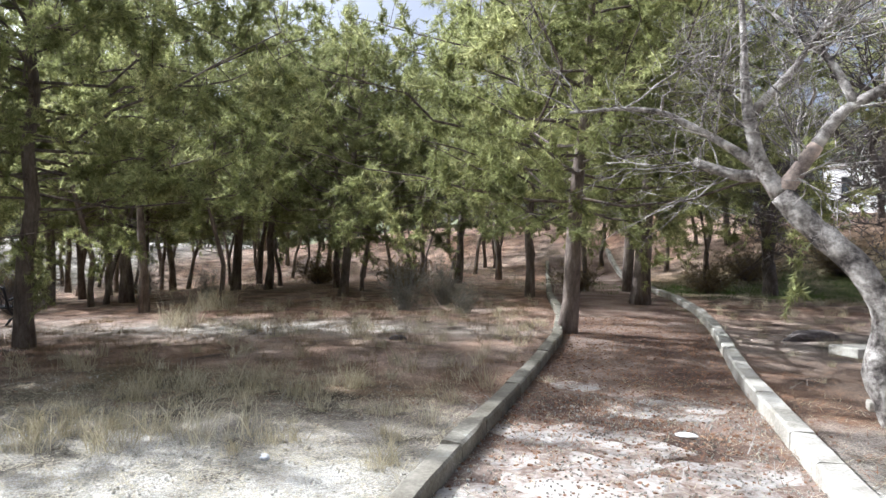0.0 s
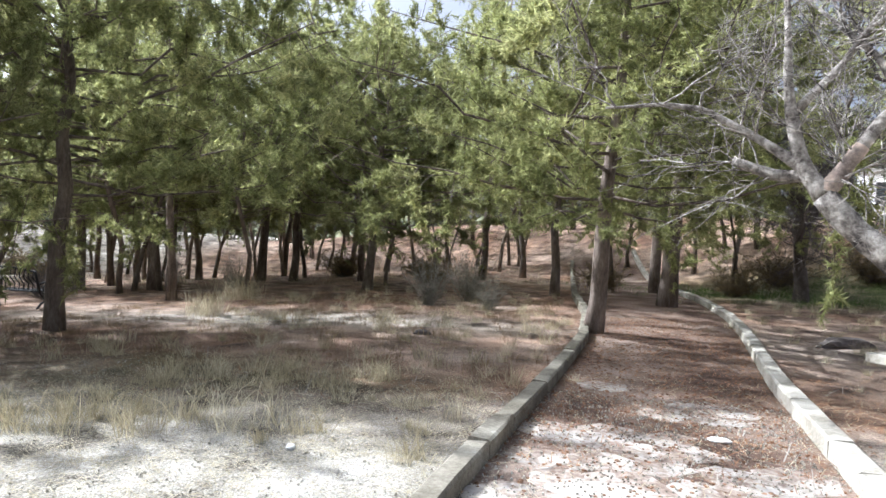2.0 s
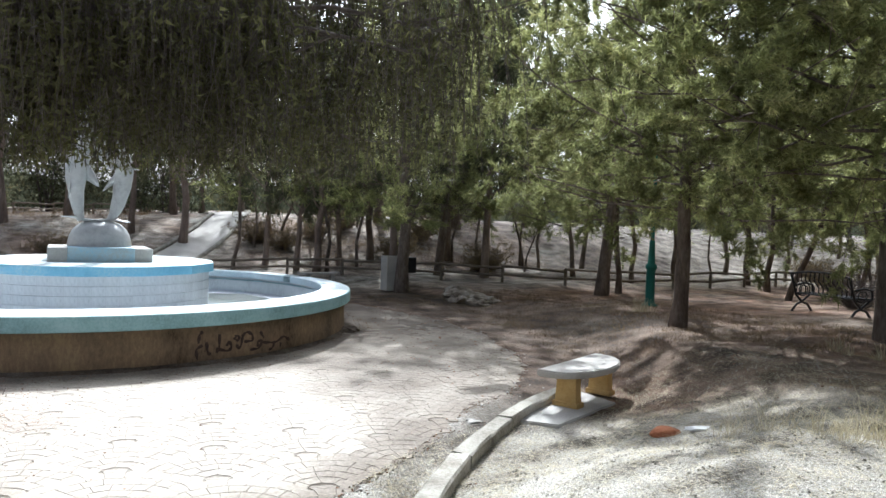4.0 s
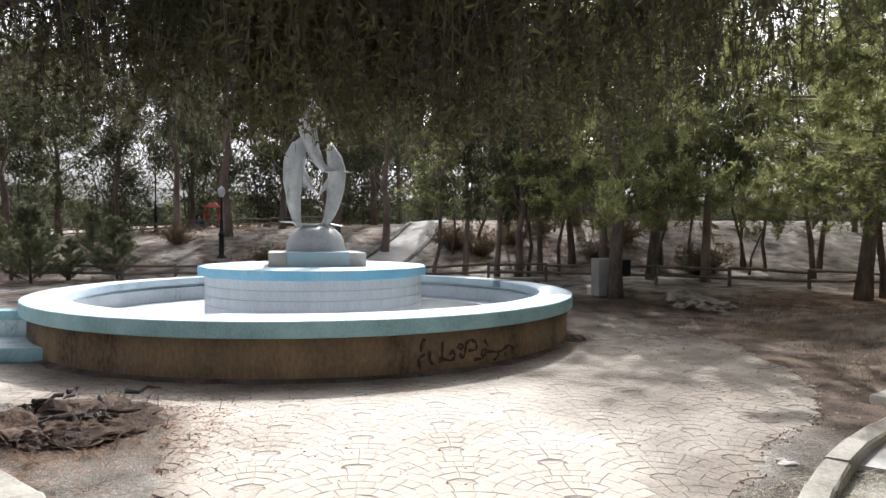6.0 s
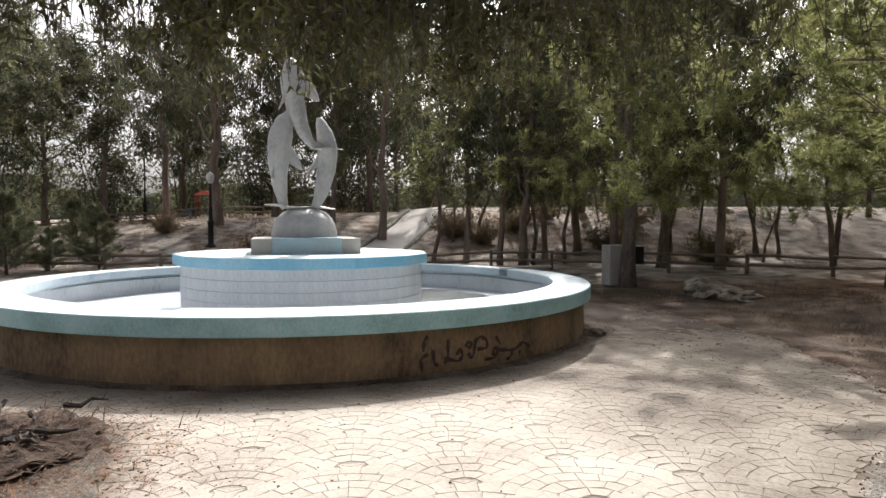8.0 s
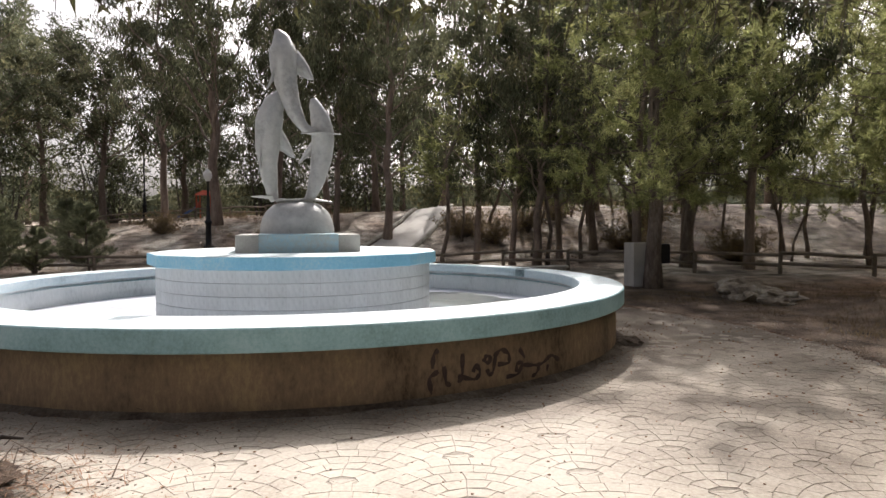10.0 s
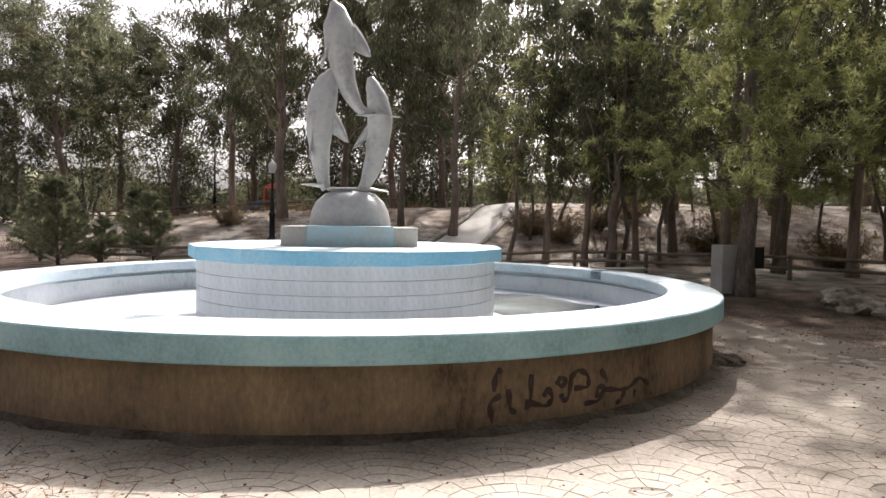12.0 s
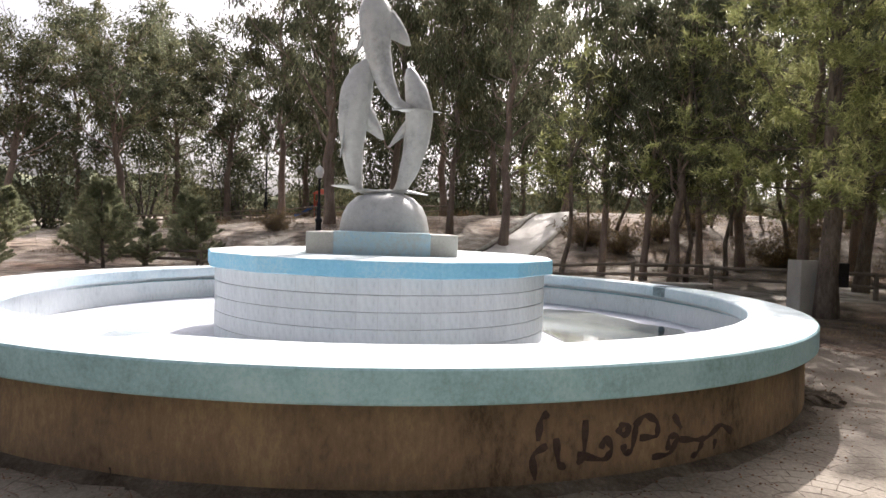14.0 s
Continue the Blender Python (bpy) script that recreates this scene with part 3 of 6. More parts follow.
# ---- fountain ----
FOUNTAIN = pose(CX, CY, 0)
fountain = empty("fountain", FOUNTAIN, "round park fountain, ochre wall under a thick turquoise rim", "fountain")
v, f = lathe([(4.767, -0.1), (4.775, 0.03), (4.762, 0.57), (4.75, 0.57)], 160)
link_mesh("basin_wall", v, f, M_RENDER, fountain, "stained ochre rendered wall", True)
RIM_Z, RIM_IN, OFF = 0.768, 4.33, -0.26    # the inner ring lies off centre


def shifted(verts):
    """Moves the inner ring of a turned shape off the fountain's centre."""
    return [(x + (OFF if math.hypot(x, y) < 4.6 else 0), y, z) for x, y, z in verts]


v, f = lathe([(4.45, RIM_Z - 0.212), (4.862, RIM_Z - 0.214), (4.876, RIM_Z - 0.2), (4.874, RIM_Z - 0.014), (4.86, RIM_Z)], 160)
link_mesh("rim_face", v, f, M_RIM, fountain, "turquoise painted rim face")
v, f = lathe([(4.86, RIM_Z), (RIM_IN + 0.03, RIM_Z + 0.004), (RIM_IN + 0.01, RIM_Z - 0.004)], 160)
link_mesh("rim_top", shifted(v), f, M_RIM_TOP, fountain, "bleached pale paint, worn on top")
v, f = lathe([(RIM_IN + 0.01, RIM_Z - 0.004), (RIM_IN, RIM_Z - 0.02), (RIM_IN, RIM_Z - 0.15), (RIM_IN + 0.12, RIM_Z - 0.152)], 160)
link_mesh("rim_lip", shifted(v), f, M_RIM_IN, fountain, "pale blue painted inner lip")
v, f = lathe([(RIM_IN + 0.12, RIM_Z - 0.15), (RIM_IN + 0.11, 0.22)], 160)
link_mesh("inner_wall", shifted(v), f, M_TILE, fountain, "grey-white inner basin wall", True)
v, f = lathe([(4.755, 0.25), (1.9, 0.25)], 120)
link_mesh("basin_floor", v, f, M_BASIN, fountain, "white painted basin floor, dry and sunlit")
v, f = [], []
for i in range(61):
    a = radians(52 + 100 * i / 60)
    q = Vector((math.cos(a) * 3, math.sin(a) * 3, 0))
    edge = math.sin(math.pi * i / 60) ** 0.4
    lo, hi = 3.1 - 0.95 * edge + 0.3 * noise.noise(q), 3.1 + 0.95 * edge + 0.25 * noise.noise(q * 2)
    v += [(r * math.cos(a), r * math.sin(a), 0.262) for r in (lo, 0.5 * (lo + hi), hi)]
    if i:
        f += [((i - 1) * 3 + k, (i - 1) * 3 + k + 1, i * 3 + k + 1, i * 3 + k) for k in range(2)]
link_mesh("puddle_bed", v, f, M_SCUM, fountain, "dark scum left by rain water")
water = link_mesh("water", [(x, y, z + 0.008) for x, y, z in v], f, M_WATER, fountain, "shallow still rain water")
water.visible_shadow = False
for i in range(9):
    a, r = radians(78 + 3.1 * i + (i * 37 % 5) * 0.4), 3.7 + 0.08 * (i * 29 % 7)
    bm = bmesh.new()
    box(bm, (0.05, 0.04 + 0.02 * (i % 3), 0.08 + 0.03 * (i % 2)), (r * math.cos(a), r * math.sin(a), 0.29), 40 * i, 0.008, 0.6)
    part("debris", bm, M_STAIN, fountain, "dark debris in the basin")
v, f = lathe([(2.015, 0.2), (2.015, 1.07)], 96)
link_mesh("pedestal_core", v, f, M_GROUT, fountain)
# glazed tiles on the pedestal
TILES, ROWS_UP = 60, 5
t_h, t_a = (1.06 - 0.21) / ROWS_UP, 2 * math.pi / TILES
tv, tf = [], []
rw = 2.03
for i in range(4):
    a = (-0.5 + i / 3) * (t_a - 0.003)
    for r, z in ((2.012, 0.001), (rw, 0.004), (rw, t_h - 0.004), (2.012, t_h - 0.001)):
        tv.append((r * math.cos(a), r * math.sin(a), z))
for i in range(3):
    tf += [(i * 4 + k, (i + 1) * 4 + k, (i + 1) * 4 + k + 1, i * 4 + k + 1) for k in range(3)]
tile_mesh = bpy.data.meshes.new("tile")
tile_mesh.from_pydata(tv, [], tf)
tile_mesh.materials.append(M_TILE)
for j in range(ROWS_UP):
    for i in range(TILES):
        share("tile", tile_mesh, pose(0, 0, 0.21 + j * t_h, 0, 0, 360 / TILES * i), fountain)
v, f = lathe([(1.75, 1.062), (2.14, 1.06), (2.152, 1.07), (2.15, 1.215), (2.14, 1.226)], 14)
link_mesh("pedestal_rim_face", v, f, M_BLUE, fountain, "sky-blue painted pedestal rim")
v, f = lathe([(2.14, 1.226), (1.72, 1.229), (0.6, 1.225), (0.0, 1.225)], 14)
link_mesh("pedestal_top", v, f, M_RIM_TOP, fountain, "bleached pale paint")
FACING = 8.6     # the plinth's turn
bm = bmesh.new()
box(bm, (1.5, 1.76, 0.28), (0, 0, 1.34), FACING, 0.012)
part("plinth", bm, M_CONCRETE, fountain, "stained concrete plinth")
bm = bmesh.new()
box(bm, (1.62, 1.12, 0.30), (0, 0, 1.345), FACING, 0.012)
part("plinth_block", bm, M_PLINTH_BLUE, fountain, "blue washed plinth block")
# side basin
bm = bmesh.new()
box(bm, (1.1, 3.5, 0.2), (2.7, -5.0, 0.1), 0, 0.015)
part("side_step", bm, M_RIM, fountain, "turquoise painted lower step")
bm = bmesh.new()
box(bm, (1.06, 3.46, 0.012), (2.7, -5.0, 0.203), 0)
part("step_top", bm, M_RIM_TOP, fountain, "bleached pale step top")
bm = bmesh.new()
box(bm, (0.22, 2.7, 0.47), (2.0, -5.39, 0.235), 0, 0.015)
part("side_wall", bm, M_RIM_TOP, fountain, "pale painted side wall")
bm = bmesh.new()
box(bm, (0.32, 2.7, 0.14), (2.0, -5.39, 0.54), 0, 0.015)
part("side_rim", bm, M_RIM, fountain, "turquoise painted side rim")


v, f = [], []
for i in range(7):
    a = radians(113.6 + 0.62 * i)
    for r, z in ((RIM_IN - 0.004, RIM_Z - 0.145), (RIM_IN - 0.004, RIM_Z - 0.015), (RIM_IN + 0.03, RIM_Z + 0.008), (4.5, RIM_Z + 0.007), (4.84, RIM_Z + 0.004)):
        v.append((r * math.cos(a) + (OFF if r < 4.6 else 0), r * math.sin(a), z))
    if i:
        f += [((i - 1) * 5 + k, (i - 1) * 5 + k + 1, i * 5 + k + 1, i * 5 + k) for k in range(4)]
link_mesh("rim_stain", v, f, M_STAIN, fountain, "dark tar stain on the rim")


def on_wall(px_u, z):
    """A point on the basin wall: metres along it from the spray mark's start."""
    a = radians(21.0) + px_u / 4.77
    return Vector((4.772 * math.cos(a), 4.772 * math.sin(a), z))


# spray-painted scrawl, unreadable: plain strokes
STROKES = [
    ((0.12, 0.47), (0.07, 0.43), (0.06, 0.3)),
    ((0.12, 0.27), (0.02, 0.22), (0.05, 0.06)),
    ((0.18, 0.31), (0.2, 0.15), (0.25, 0.12)),
    ((0.38, 0.41), (0.38, 0.19), (0.33, 0.14)),
    ((0.33, 0.2), (0.53, 0.14), (0.59, 0.21), (0.53, 0.3), (0.5, 0.22)),
    ((0.63, 0.35), (0.69, 0.36), (0.72, 0.3), (0.66, 0.29), (0.62, 0.34)),
    ((0.67, 0.23), (0.68, 0.17), (0.74, 0.18), (0.77, 0.36)),
    ((0.75, 0.34), (0.84, 0.41), (0.95, 0.35), (0.95, 0.25), (0.8, 0.26)),
    ((0.91, 0.12), (1.07, 0.12), (1.15, 0.24), (1.05, 0.24), (1.05, 0.15)),
    ((1.09, 0.38), (1.17, 0.28)),
    ((1.15, 0.21), (1.34, 0.18), (1.44, 0.18), (1.59, 0.26), (1.73, 0.18)),
    ((1.39, 0.16), (1.34, 0.09), (1.26, 0.07)),
    ((1.53, 0.16), (1.52, 0.09)),
]
for st in STROKES:
    v, f = [], []
    pts = []
    for (u0, z0), (u1, z1) in zip(st, st[1:]):
        for k in range(6):
            pts.append((u0 + (u1 - u0) * k / 6, z0 + (z1 - z0) * k / 6))
    pts.append(st[-1])
    for _ in range(3):
        pts = [pts[0]] + [((a[0] + 2 * b[0] + c[0]) / 4, (a[1] + 2 * b[1] + c[1]) / 4) for a, b, c in zip(pts, pts[1:], pts[2:])] + [pts[-1]]
    tube(v, f, [on_wall(u, z) for u, z in pts], [0.02 + 0.007 * math.sin(k * 0.9) for k in range(len(pts))], 6)
    v = [Vector((*(Vector((q.x, q.y)).normalized() * (4.772 + 0.12 * (math.hypot(q.x, q.y) - 4.772))), q.z)) for q in v]
    link_mesh("spray_stroke", v, f, M_SPRAY, fountain, "dark spray-painted stroke")


# ---- statue ----
def dolphin(verts, faces, pts, radii):
    """A dolphin's body along pts, tail first."""
    P = [Vector(p) for p in pts]
    fine, rad = [], []
    n = 22
    for i in range(n + 1):
        t = i / n * (len(P) - 1)
        k = min(int(t), len(P) - 2)
        u = t - k
        p0, p1, p2, p3 = P[max(k - 1, 0)], P[k], P[k + 1], P[min(k + 2, len(P) - 1)]
        fine.append(0.5 * ((2 * p1) + (p2 - p0) * u + (2 * p0 - 5 * p1 + 4 * p2 - p3) * u * u + (3 * p1 - p0 - 3 * p2 + p3) * u ** 3))
        uu = u * u * (3 - 2 * u)
        rad.append(radii[k] + (radii[k + 1] - radii[k]) * uu)
    tube(verts, faces, fine, rad, 16)
    return fine


def fin(verts, faces, root, tip, chord, thick):
    """A swept fin: a tapered slab from root to tip; chord is the vector along its root."""
    root, tip, chord = Vector(root), Vector(tip), Vector(chord)
    nrm = (tip - root).cross(chord).normalized() * thick
    base = len(verts)
    n = 6
    for i in range(n + 1):
        t = i / n
        w = (1 - t) ** 0.6 * 0.5 + 0.06 * (1 - t) + 0.02
        c = root.lerp(tip, t) - chord * 0.25 * t * t
        e = nrm * (1 - 0.8 * t)
        verts.extend([c - chord * w, c + e, c + chord * w, c - e])
    for i in range(n):
        for k in range(4):
            k2 = (k + 1) % 4
            faces.append((base + i * 4 + k, base + i * 4 + k2, base + (i + 1) * 4 + k2, base + (i + 1) * 4 + k))
    faces.append((base, base + 1, base + 2, base + 3))
    faces.append(tuple(base + n * 4 + k for k in (3, 2, 1, 0)))


# local axes: x towards the walk's end, y to its right, z up
v, f = lathe([(0.565, 1.49), (0.56, 1.56), (0.53, 1.70), (0.47, 1.82), (0.36, 1.92), (0.2, 1.985), (0.0, 2.0)], 40)
v = [Vector(q) for q in v]
dolphin(v, f, [(0.1, -0.33, 1.98), (0.1, -0.37, 2.1), (0.05, -0.42, 2.45), (0.02, -0.43, 2.85), (0.0, -0.40, 3.2), (0.0, -0.33, 3.45), (0.02, -0.26, 3.58), (0.04, -0.22, 3.68)], [0.06, 0.085, 0.13, 0.185, 0.205, 0.16, 0.09, 0.03])
dolphin(v, f, [(0.1, 0.13, 1.98), (0.1, 0.2, 2.05), (0.05, 0.31, 2.35), (0.0, 0.38, 2.7), (0.0, 0.40, 3.0), (0.0, 0.36, 3.25), (0.0, 0.30, 3.42), (0.0, 0.26, 3.56)], [0.06, 0.08, 0.13, 0.165, 0.175, 0.15, 0.105, 0.045])
dolphin(v, f, [(0.12, 0.30, 3.03), (0.10, 0.12, 3.1), (0.08, -0.03, 3.35), (0.05, -0.13, 3.68), (0.02, -0.18, 4.0), (0.0, -0.19, 4.25), (0.0, -0.21, 4.42), (0.02, -0.28, 4.57)], [0.05, 0.075, 0.12, 0.16, 0.20, 0.205, 0.14, 0.035])
fin(v, f, (0.12, 0.28, 3.03), (0.1, 0.68, 3.02), (0.22, 0.0, 0.02), 0.035)
fin(v, f, (0.12, 0.30, 3.03), (0.35, 0.08, 2.98), (0.12, 0.10, 0.0), 0.03)
fin(v, f, (0.1, -0.3, 1.99), (0.3, 0.02, 2.0), (0.16, -0.10, 0.05), 0.035)
fin(v, f, (0.1, -0.36, 2.03), (0.1, -0.68, 2.06), (0.2, 0.0, 0.05), 0.03)
fin(v, f, (0.1, 0.12, 1.99), (0.22, -0.24, 2.0), (0.16, 0.08, 0.04), 0.035)
fin(v, f, (0.1, 0.16, 2.02), (0.12, 0.54, 1.96), (0.2, 0.0, -0.03), 0.03)
fin(v, f, (0.02, -0.28, 2.95), (0.05, -0.02, 2.72), (0.0, 0.05, 0.3), 0.03)
fin(v, f, (0.08, -0.5, 2.8), (0.25, -0.56, 2.45), (0.1, 0.0, 0.26), 0.03)
fin(v, f, (0.02, 0.26, 2.85), (0.05, 0.04, 2.62), (0.0, 0.06, 0.26), 0.03)
fin(v, f, (0.0, -0.03, 4.12), (0.0, 0.29, 3.92), (0.0, 0.1, 0.3), 0.035)
fin(v, f, (0.1, -0.26, 4.02), (0.16, -0.42, 3.72), (0.12, 0.05, 0.28), 0.035)
statue = link_mesh("dolphin_statue", v, f, M_STATUE, smooth_faces=True)
statue.matrix_basis = pose(CX, CY, 0.005, 0, 0, FACING)
tagged(statue, "silver painted statue of three leaping dolphins on a dome", "statue")


# ---- pines near the walk ----
rng_t = random.Random(11)
PINE_MATS = (M_PINE_BARK, M_PINE)
near_pine = make_tree("pine_tree", "leaning pine tree with dense green needles", "tree", pine_meshes(3, 7.8, 2.5, 4.7, 64, 6400, 34, 0.13, 0.15, 0.3, 0.011, 4, 0.12), PINE_MATS, "pines")
planted(near_pine, [(-7.5, 10.7, 1.0), (-10.5, 9.3, 0.95), (-10.5, 25.0, 1.2), (-15.5, 21.5, 1.1)], rng_t)
path_pine = make_tree("pine_tree", "pine tree growing at the path's kerb", "tree", pine_meshes(8, 8.2, 2.4, 4.9, 72, 6600, 34, 0.13, 0.16, 0.3, 0.011, 4, 0.12), PINE_MATS, "pines")
planted(path_pine, [(1.35, 13.15, 1.0), (-5.0, 20.6, 0.9), (4.0, 24.5, 1.2)], rng_t)
# ---- pine wood ----
thin_pine = make_tree("pine_tree", "slim dark pine trunk with a high sparse crown", "tree", pine_meshes(21, 9.5, 3.3, 3.3, 34, 460, 24, 0.26, 0.115, 0.9, 0.019, 12, 0.2), PINE_MATS, "pine wood")
planted(thin_pine, [(-8.9, 16.4, 0.95), (-12.8, 22.6), (-11.2, 28.9), (-6.4, 24.7), (0.6, 21.0), (2.8, 27.9), (5.1, 29.8), (-16.1, 24.1), (-20.2, 28.8), (-9.0, 33.0), (6.5, 31.7), (-19.2, 14.2), (-22.1, 22.6), (-18.5, 27.1), (-24.4, 15.7), (-0.8, 30.0), (-9.2, 25.0, 1.2), (-15.0, 28.5, 1.2), (-2.2, 26.5, 1.2), (9.5, 33.0, 1.2)], rng_t, (0.8, 1.1))
thin_pine2 = make_tree("pine_tree", "slim forked pine trunk with bare lower twigs", "tree", pine_meshes(34, 8.6, 3.0, 3.0, 32, 440, 24, 0.26, 0.105, 1.3, 0.019, 16, 0.2), PINE_MATS, "pine wood")
planted(thin_pine2, [(-17.0, 31.0), (-18.6, 30.0), (-14.4, 36.4), (-8.4, 30.2), (-20.2, 36.4), (-14.2, 40.3), (-1.4, 36.7), (8.0, 30.7), (4.0, 34.4), (-19.8, 21.3), (-16.8, 26.8), (-24.0, 20.5), (-27.0, 26.0), (-5.0, 35.0), (-23.5, 32.0), (-29.0, 19.0)], rng_t, (0.8, 1.15))
for k, (x, y) in enumerate([(-10.5, 45.0), (-4.5, 42.0), (-18.0, 46.0), (-26.0, 42.0), (-31.0, 33.0), (1.5, 43.0), (8.0, 40.0), (13.5, 36.0), (-35.0, 25.0), (-37.0, 20.0), (16, 33), (20, 30), (-8, 52), (-16, 55), (-30, 50), (-42, 36), (4, 52), (12, 47)]):
    c = copy_thing(thin_pine if k % 2 else thin_pine2, Matrix())
    c.matrix_basis = pose(x, y, height(x, y) - 0.1, 0, 0, 77 * k) @ Matrix.Scale(1.15, 4)

slim = make_tree("slim_tree", "slim crooked young tree in the wood", "tree", pine_meshes(91, 6.5, 3.0, 1.5, 14, 110, 22, 0.26, 0.07, 1.3, 0.02, 18, 0.2), PINE_MATS, "slim trees")
rs = random.Random(92)
slim_spots = []
while len(slim_spots) < 44:
    x, y = rs.uniform(-30, 9), rs.uniform(17, 42)
    if path_left(y) - 0.6 < x < path_right(y) + 0.6 or (x > -6 and y < 22):
        continue
    slim_spots.append((x, y, rs.uniform(0.75, 1.25)))
slim_spots += [(rs.uniform(-37, -26), rs.uniform(2, 18), rs.uniform(0.6, 1.1)) for _ in range(20)]
planted(slim, slim_spots, rs, tilt=6.0)

# ---- eucalyptus grove on the bank ----
EUC_MATS = (M_EUC_BARK, M_EUC)
euc_a = make_tree("eucalyptus_tree", "tall eucalyptus with pale trunk and drooping leaves", "tree", eucalyptus_meshes(5, 14.0, 3.2, 4.8, 26, 350, 38, 0.27, 0.032, 0.22), EUC_MATS, "eucalyptus grove")
planted(euc_a, [(-33.3, 0.7, 0.8), (-26.2, 5.5, 0.65), (-36.3, -7.0), (-22.1, 7.2, 0.62), (-37.4, 10.9), (-30.0, 8.6, 0.72), (-48.0, -3.0)], rng_t, (0.9, 1.15))
euc_b = make_tree("eucalyptus_tree", "slender eucalyptus with a hanging olive-green crown", "tree", eucalyptus_meshes(9, 12.0, 2.8, 3.9, 26, 320, 38, 0.27, 0.032, 0.17, 1.0), EUC_MATS, "eucalyptus grove")
planted(euc_b, [(-28.3, 3.8, 0.72), (-27.2, 4.9, 0.66), (-34.7, -1.5, 0.85), (-39.5, -4.8, 1.1), (-41.0, 0.2, 1.1), (-24.4, 11.7), (-36.3, 15.3), (-28.6, 6.9, 0.7), (-40.0, -10.5), (-52.0, -11.0), (-44.0, 4.0), (-30.5, 12.5)], rng_t, (0.85, 1.15))
for k, (x, y) in enumerate([(-50, -28), (-62, -8), (-56, 2), (-60, 12), (-50, 18), (-44, 24), (-40, -34), (-52, -40), (-66, -30), (-34, -40), (-24, -38), (-70, 0), (-14, -34), (-4, -30), (8, -26), (18, -16), (24, -2), (26, 12)]):
    c = copy_thing(euc_a if k % 2 else euc_b, Matrix())
    c.matrix_basis = pose(x, y, height(x, y) - 0.1, 0, 0, 61 * k) @ Matrix.Scale(1.1 + 0.1 * (k % 3), 4)

broad = make_tree("broad_tree", "broad round-crowned tree with dark olive foliage", "tree", eucalyptus_meshes(23, 10.5, 3.6, 6.2, 30, 260, 46, 0.26, 0.05, 0.24, 0.2), EUC_MATS, "round-crowned trees")
planted(broad, [(-44.5, -21.5, 1.05), (-47.5, -16.5, 0.95), (-39.0, -24.5, 0.9), (-52.0, -22.0, 1.1), (-54.0, -13.5, 1.0)], rng_t)

# pine by the concrete pillar
pillar_pine = make_tree("pine_tree", "dark pine beside a concrete pillar", "tree", pine_meshes(55, 10.4, 2.6, 3.4, 52, 2000, 30, 0.17, 0.2, 0.4, 0.011, 8, 0.15), PINE_MATS, "pines")
planted(pillar_pine, [(-20.75, 7.2, 1.0), (-18.7, 13.2, 1.0), (-25.5, 10.2, 0.9), (3.6, 19.5, 1.15), (-12.0, 20.5, 1.0)], rng_t)

# ---- weeping tree over the plaza entrance ----
def weeping_meshes(seed):
    rng = random.Random(seed)
    stem, sf, bark, bf, leaf, lf = [], [], [], [], [], []
    trunk = bent(rng, Vector((0, 0, -0.3)), Vector((0.2, 0.5, 3.4)), 5, 0.12)
    tube(stem, sf, trunk, [0.30, 0.24, 0.22, 0.2, 0.18, 0.16], 10)
    tips = []
    for i in range(22):
        a = radians(-30 + 66 * (i * 7 % 16) / 15 + rng.uniform(-8, 8)) if i < 6 else radians(rng.uniform(38, 68))
        reach = 2.0 + 4.6 * ((i * 5 % 16) / 15) if i < 6 else rng.uniform(3.8, 6.9)
        p = along(trunk, rng.uniform(0.75, 1.0))
        q = p + Vector((math.cos(a) * reach, math.sin(a) * reach, rng.uniform(0.2, 1.6)))
        line = bent(rng, p, q, 6, 0.25, -0.5)
        tube(bark, bf, line, [0.045 * (1 - 0.85 * k / 6) + 0.005 for k in range(7)], 6, False)
        for j in range(16):
            s = along(line, rng.uniform(0.48, 1.0))
            e = s + rand_dir(rng) * rng.uniform(0.4, 1.3)
            twig = bent(rng, s, e, 3, 0.06)
            tube(bark, bf, twig, [0.014, 0.01, 0.007, 0.004], 4, False)
            tips.append(twig)
    for i in range(6000):
        twig = tips[rng.randrange(len(tips))]
        s = along(twig, rng.uniform(0.1, 1.0))
        drop = rng.uniform(0.3, 1.7)
        e = s + Vector((rng.uniform(-0.25, 0.25), rng.uniform(-0.25, 0.25), -drop))
        low = 2.45 + 0.9 * rng.random() ** 2
        if e.z < low:
            e.z = low
        line = bent(rng, s, e, 3, 0.05)
        tube(bark, bf, line, [0.004, 0.003, 0.003, 0.002], 3, False)
        for k in range(20):
            p = along(line, rng.random())
            d = (Vector((0, 0, -0.35)) + rand_dir(rng)).normalized()
            needle_blade(leaf, lf, p, d, d.cross(rand_dir(rng)).normalized(), rng.uniform(0.04, 0.075), 0.012)
    return (stem, sf), (bark, bf), (leaf, lf)


weeping = make_tree("weeping_tree", "broad tree with thin hanging twigs of narrow leaves", "tree", weeping_meshes(4), (M_DEAD_BARK, M_WEEP))
weeping.matrix_basis = pose(-6.3, -3.9, height(-6.3, -3.9), 0, 0, 35)


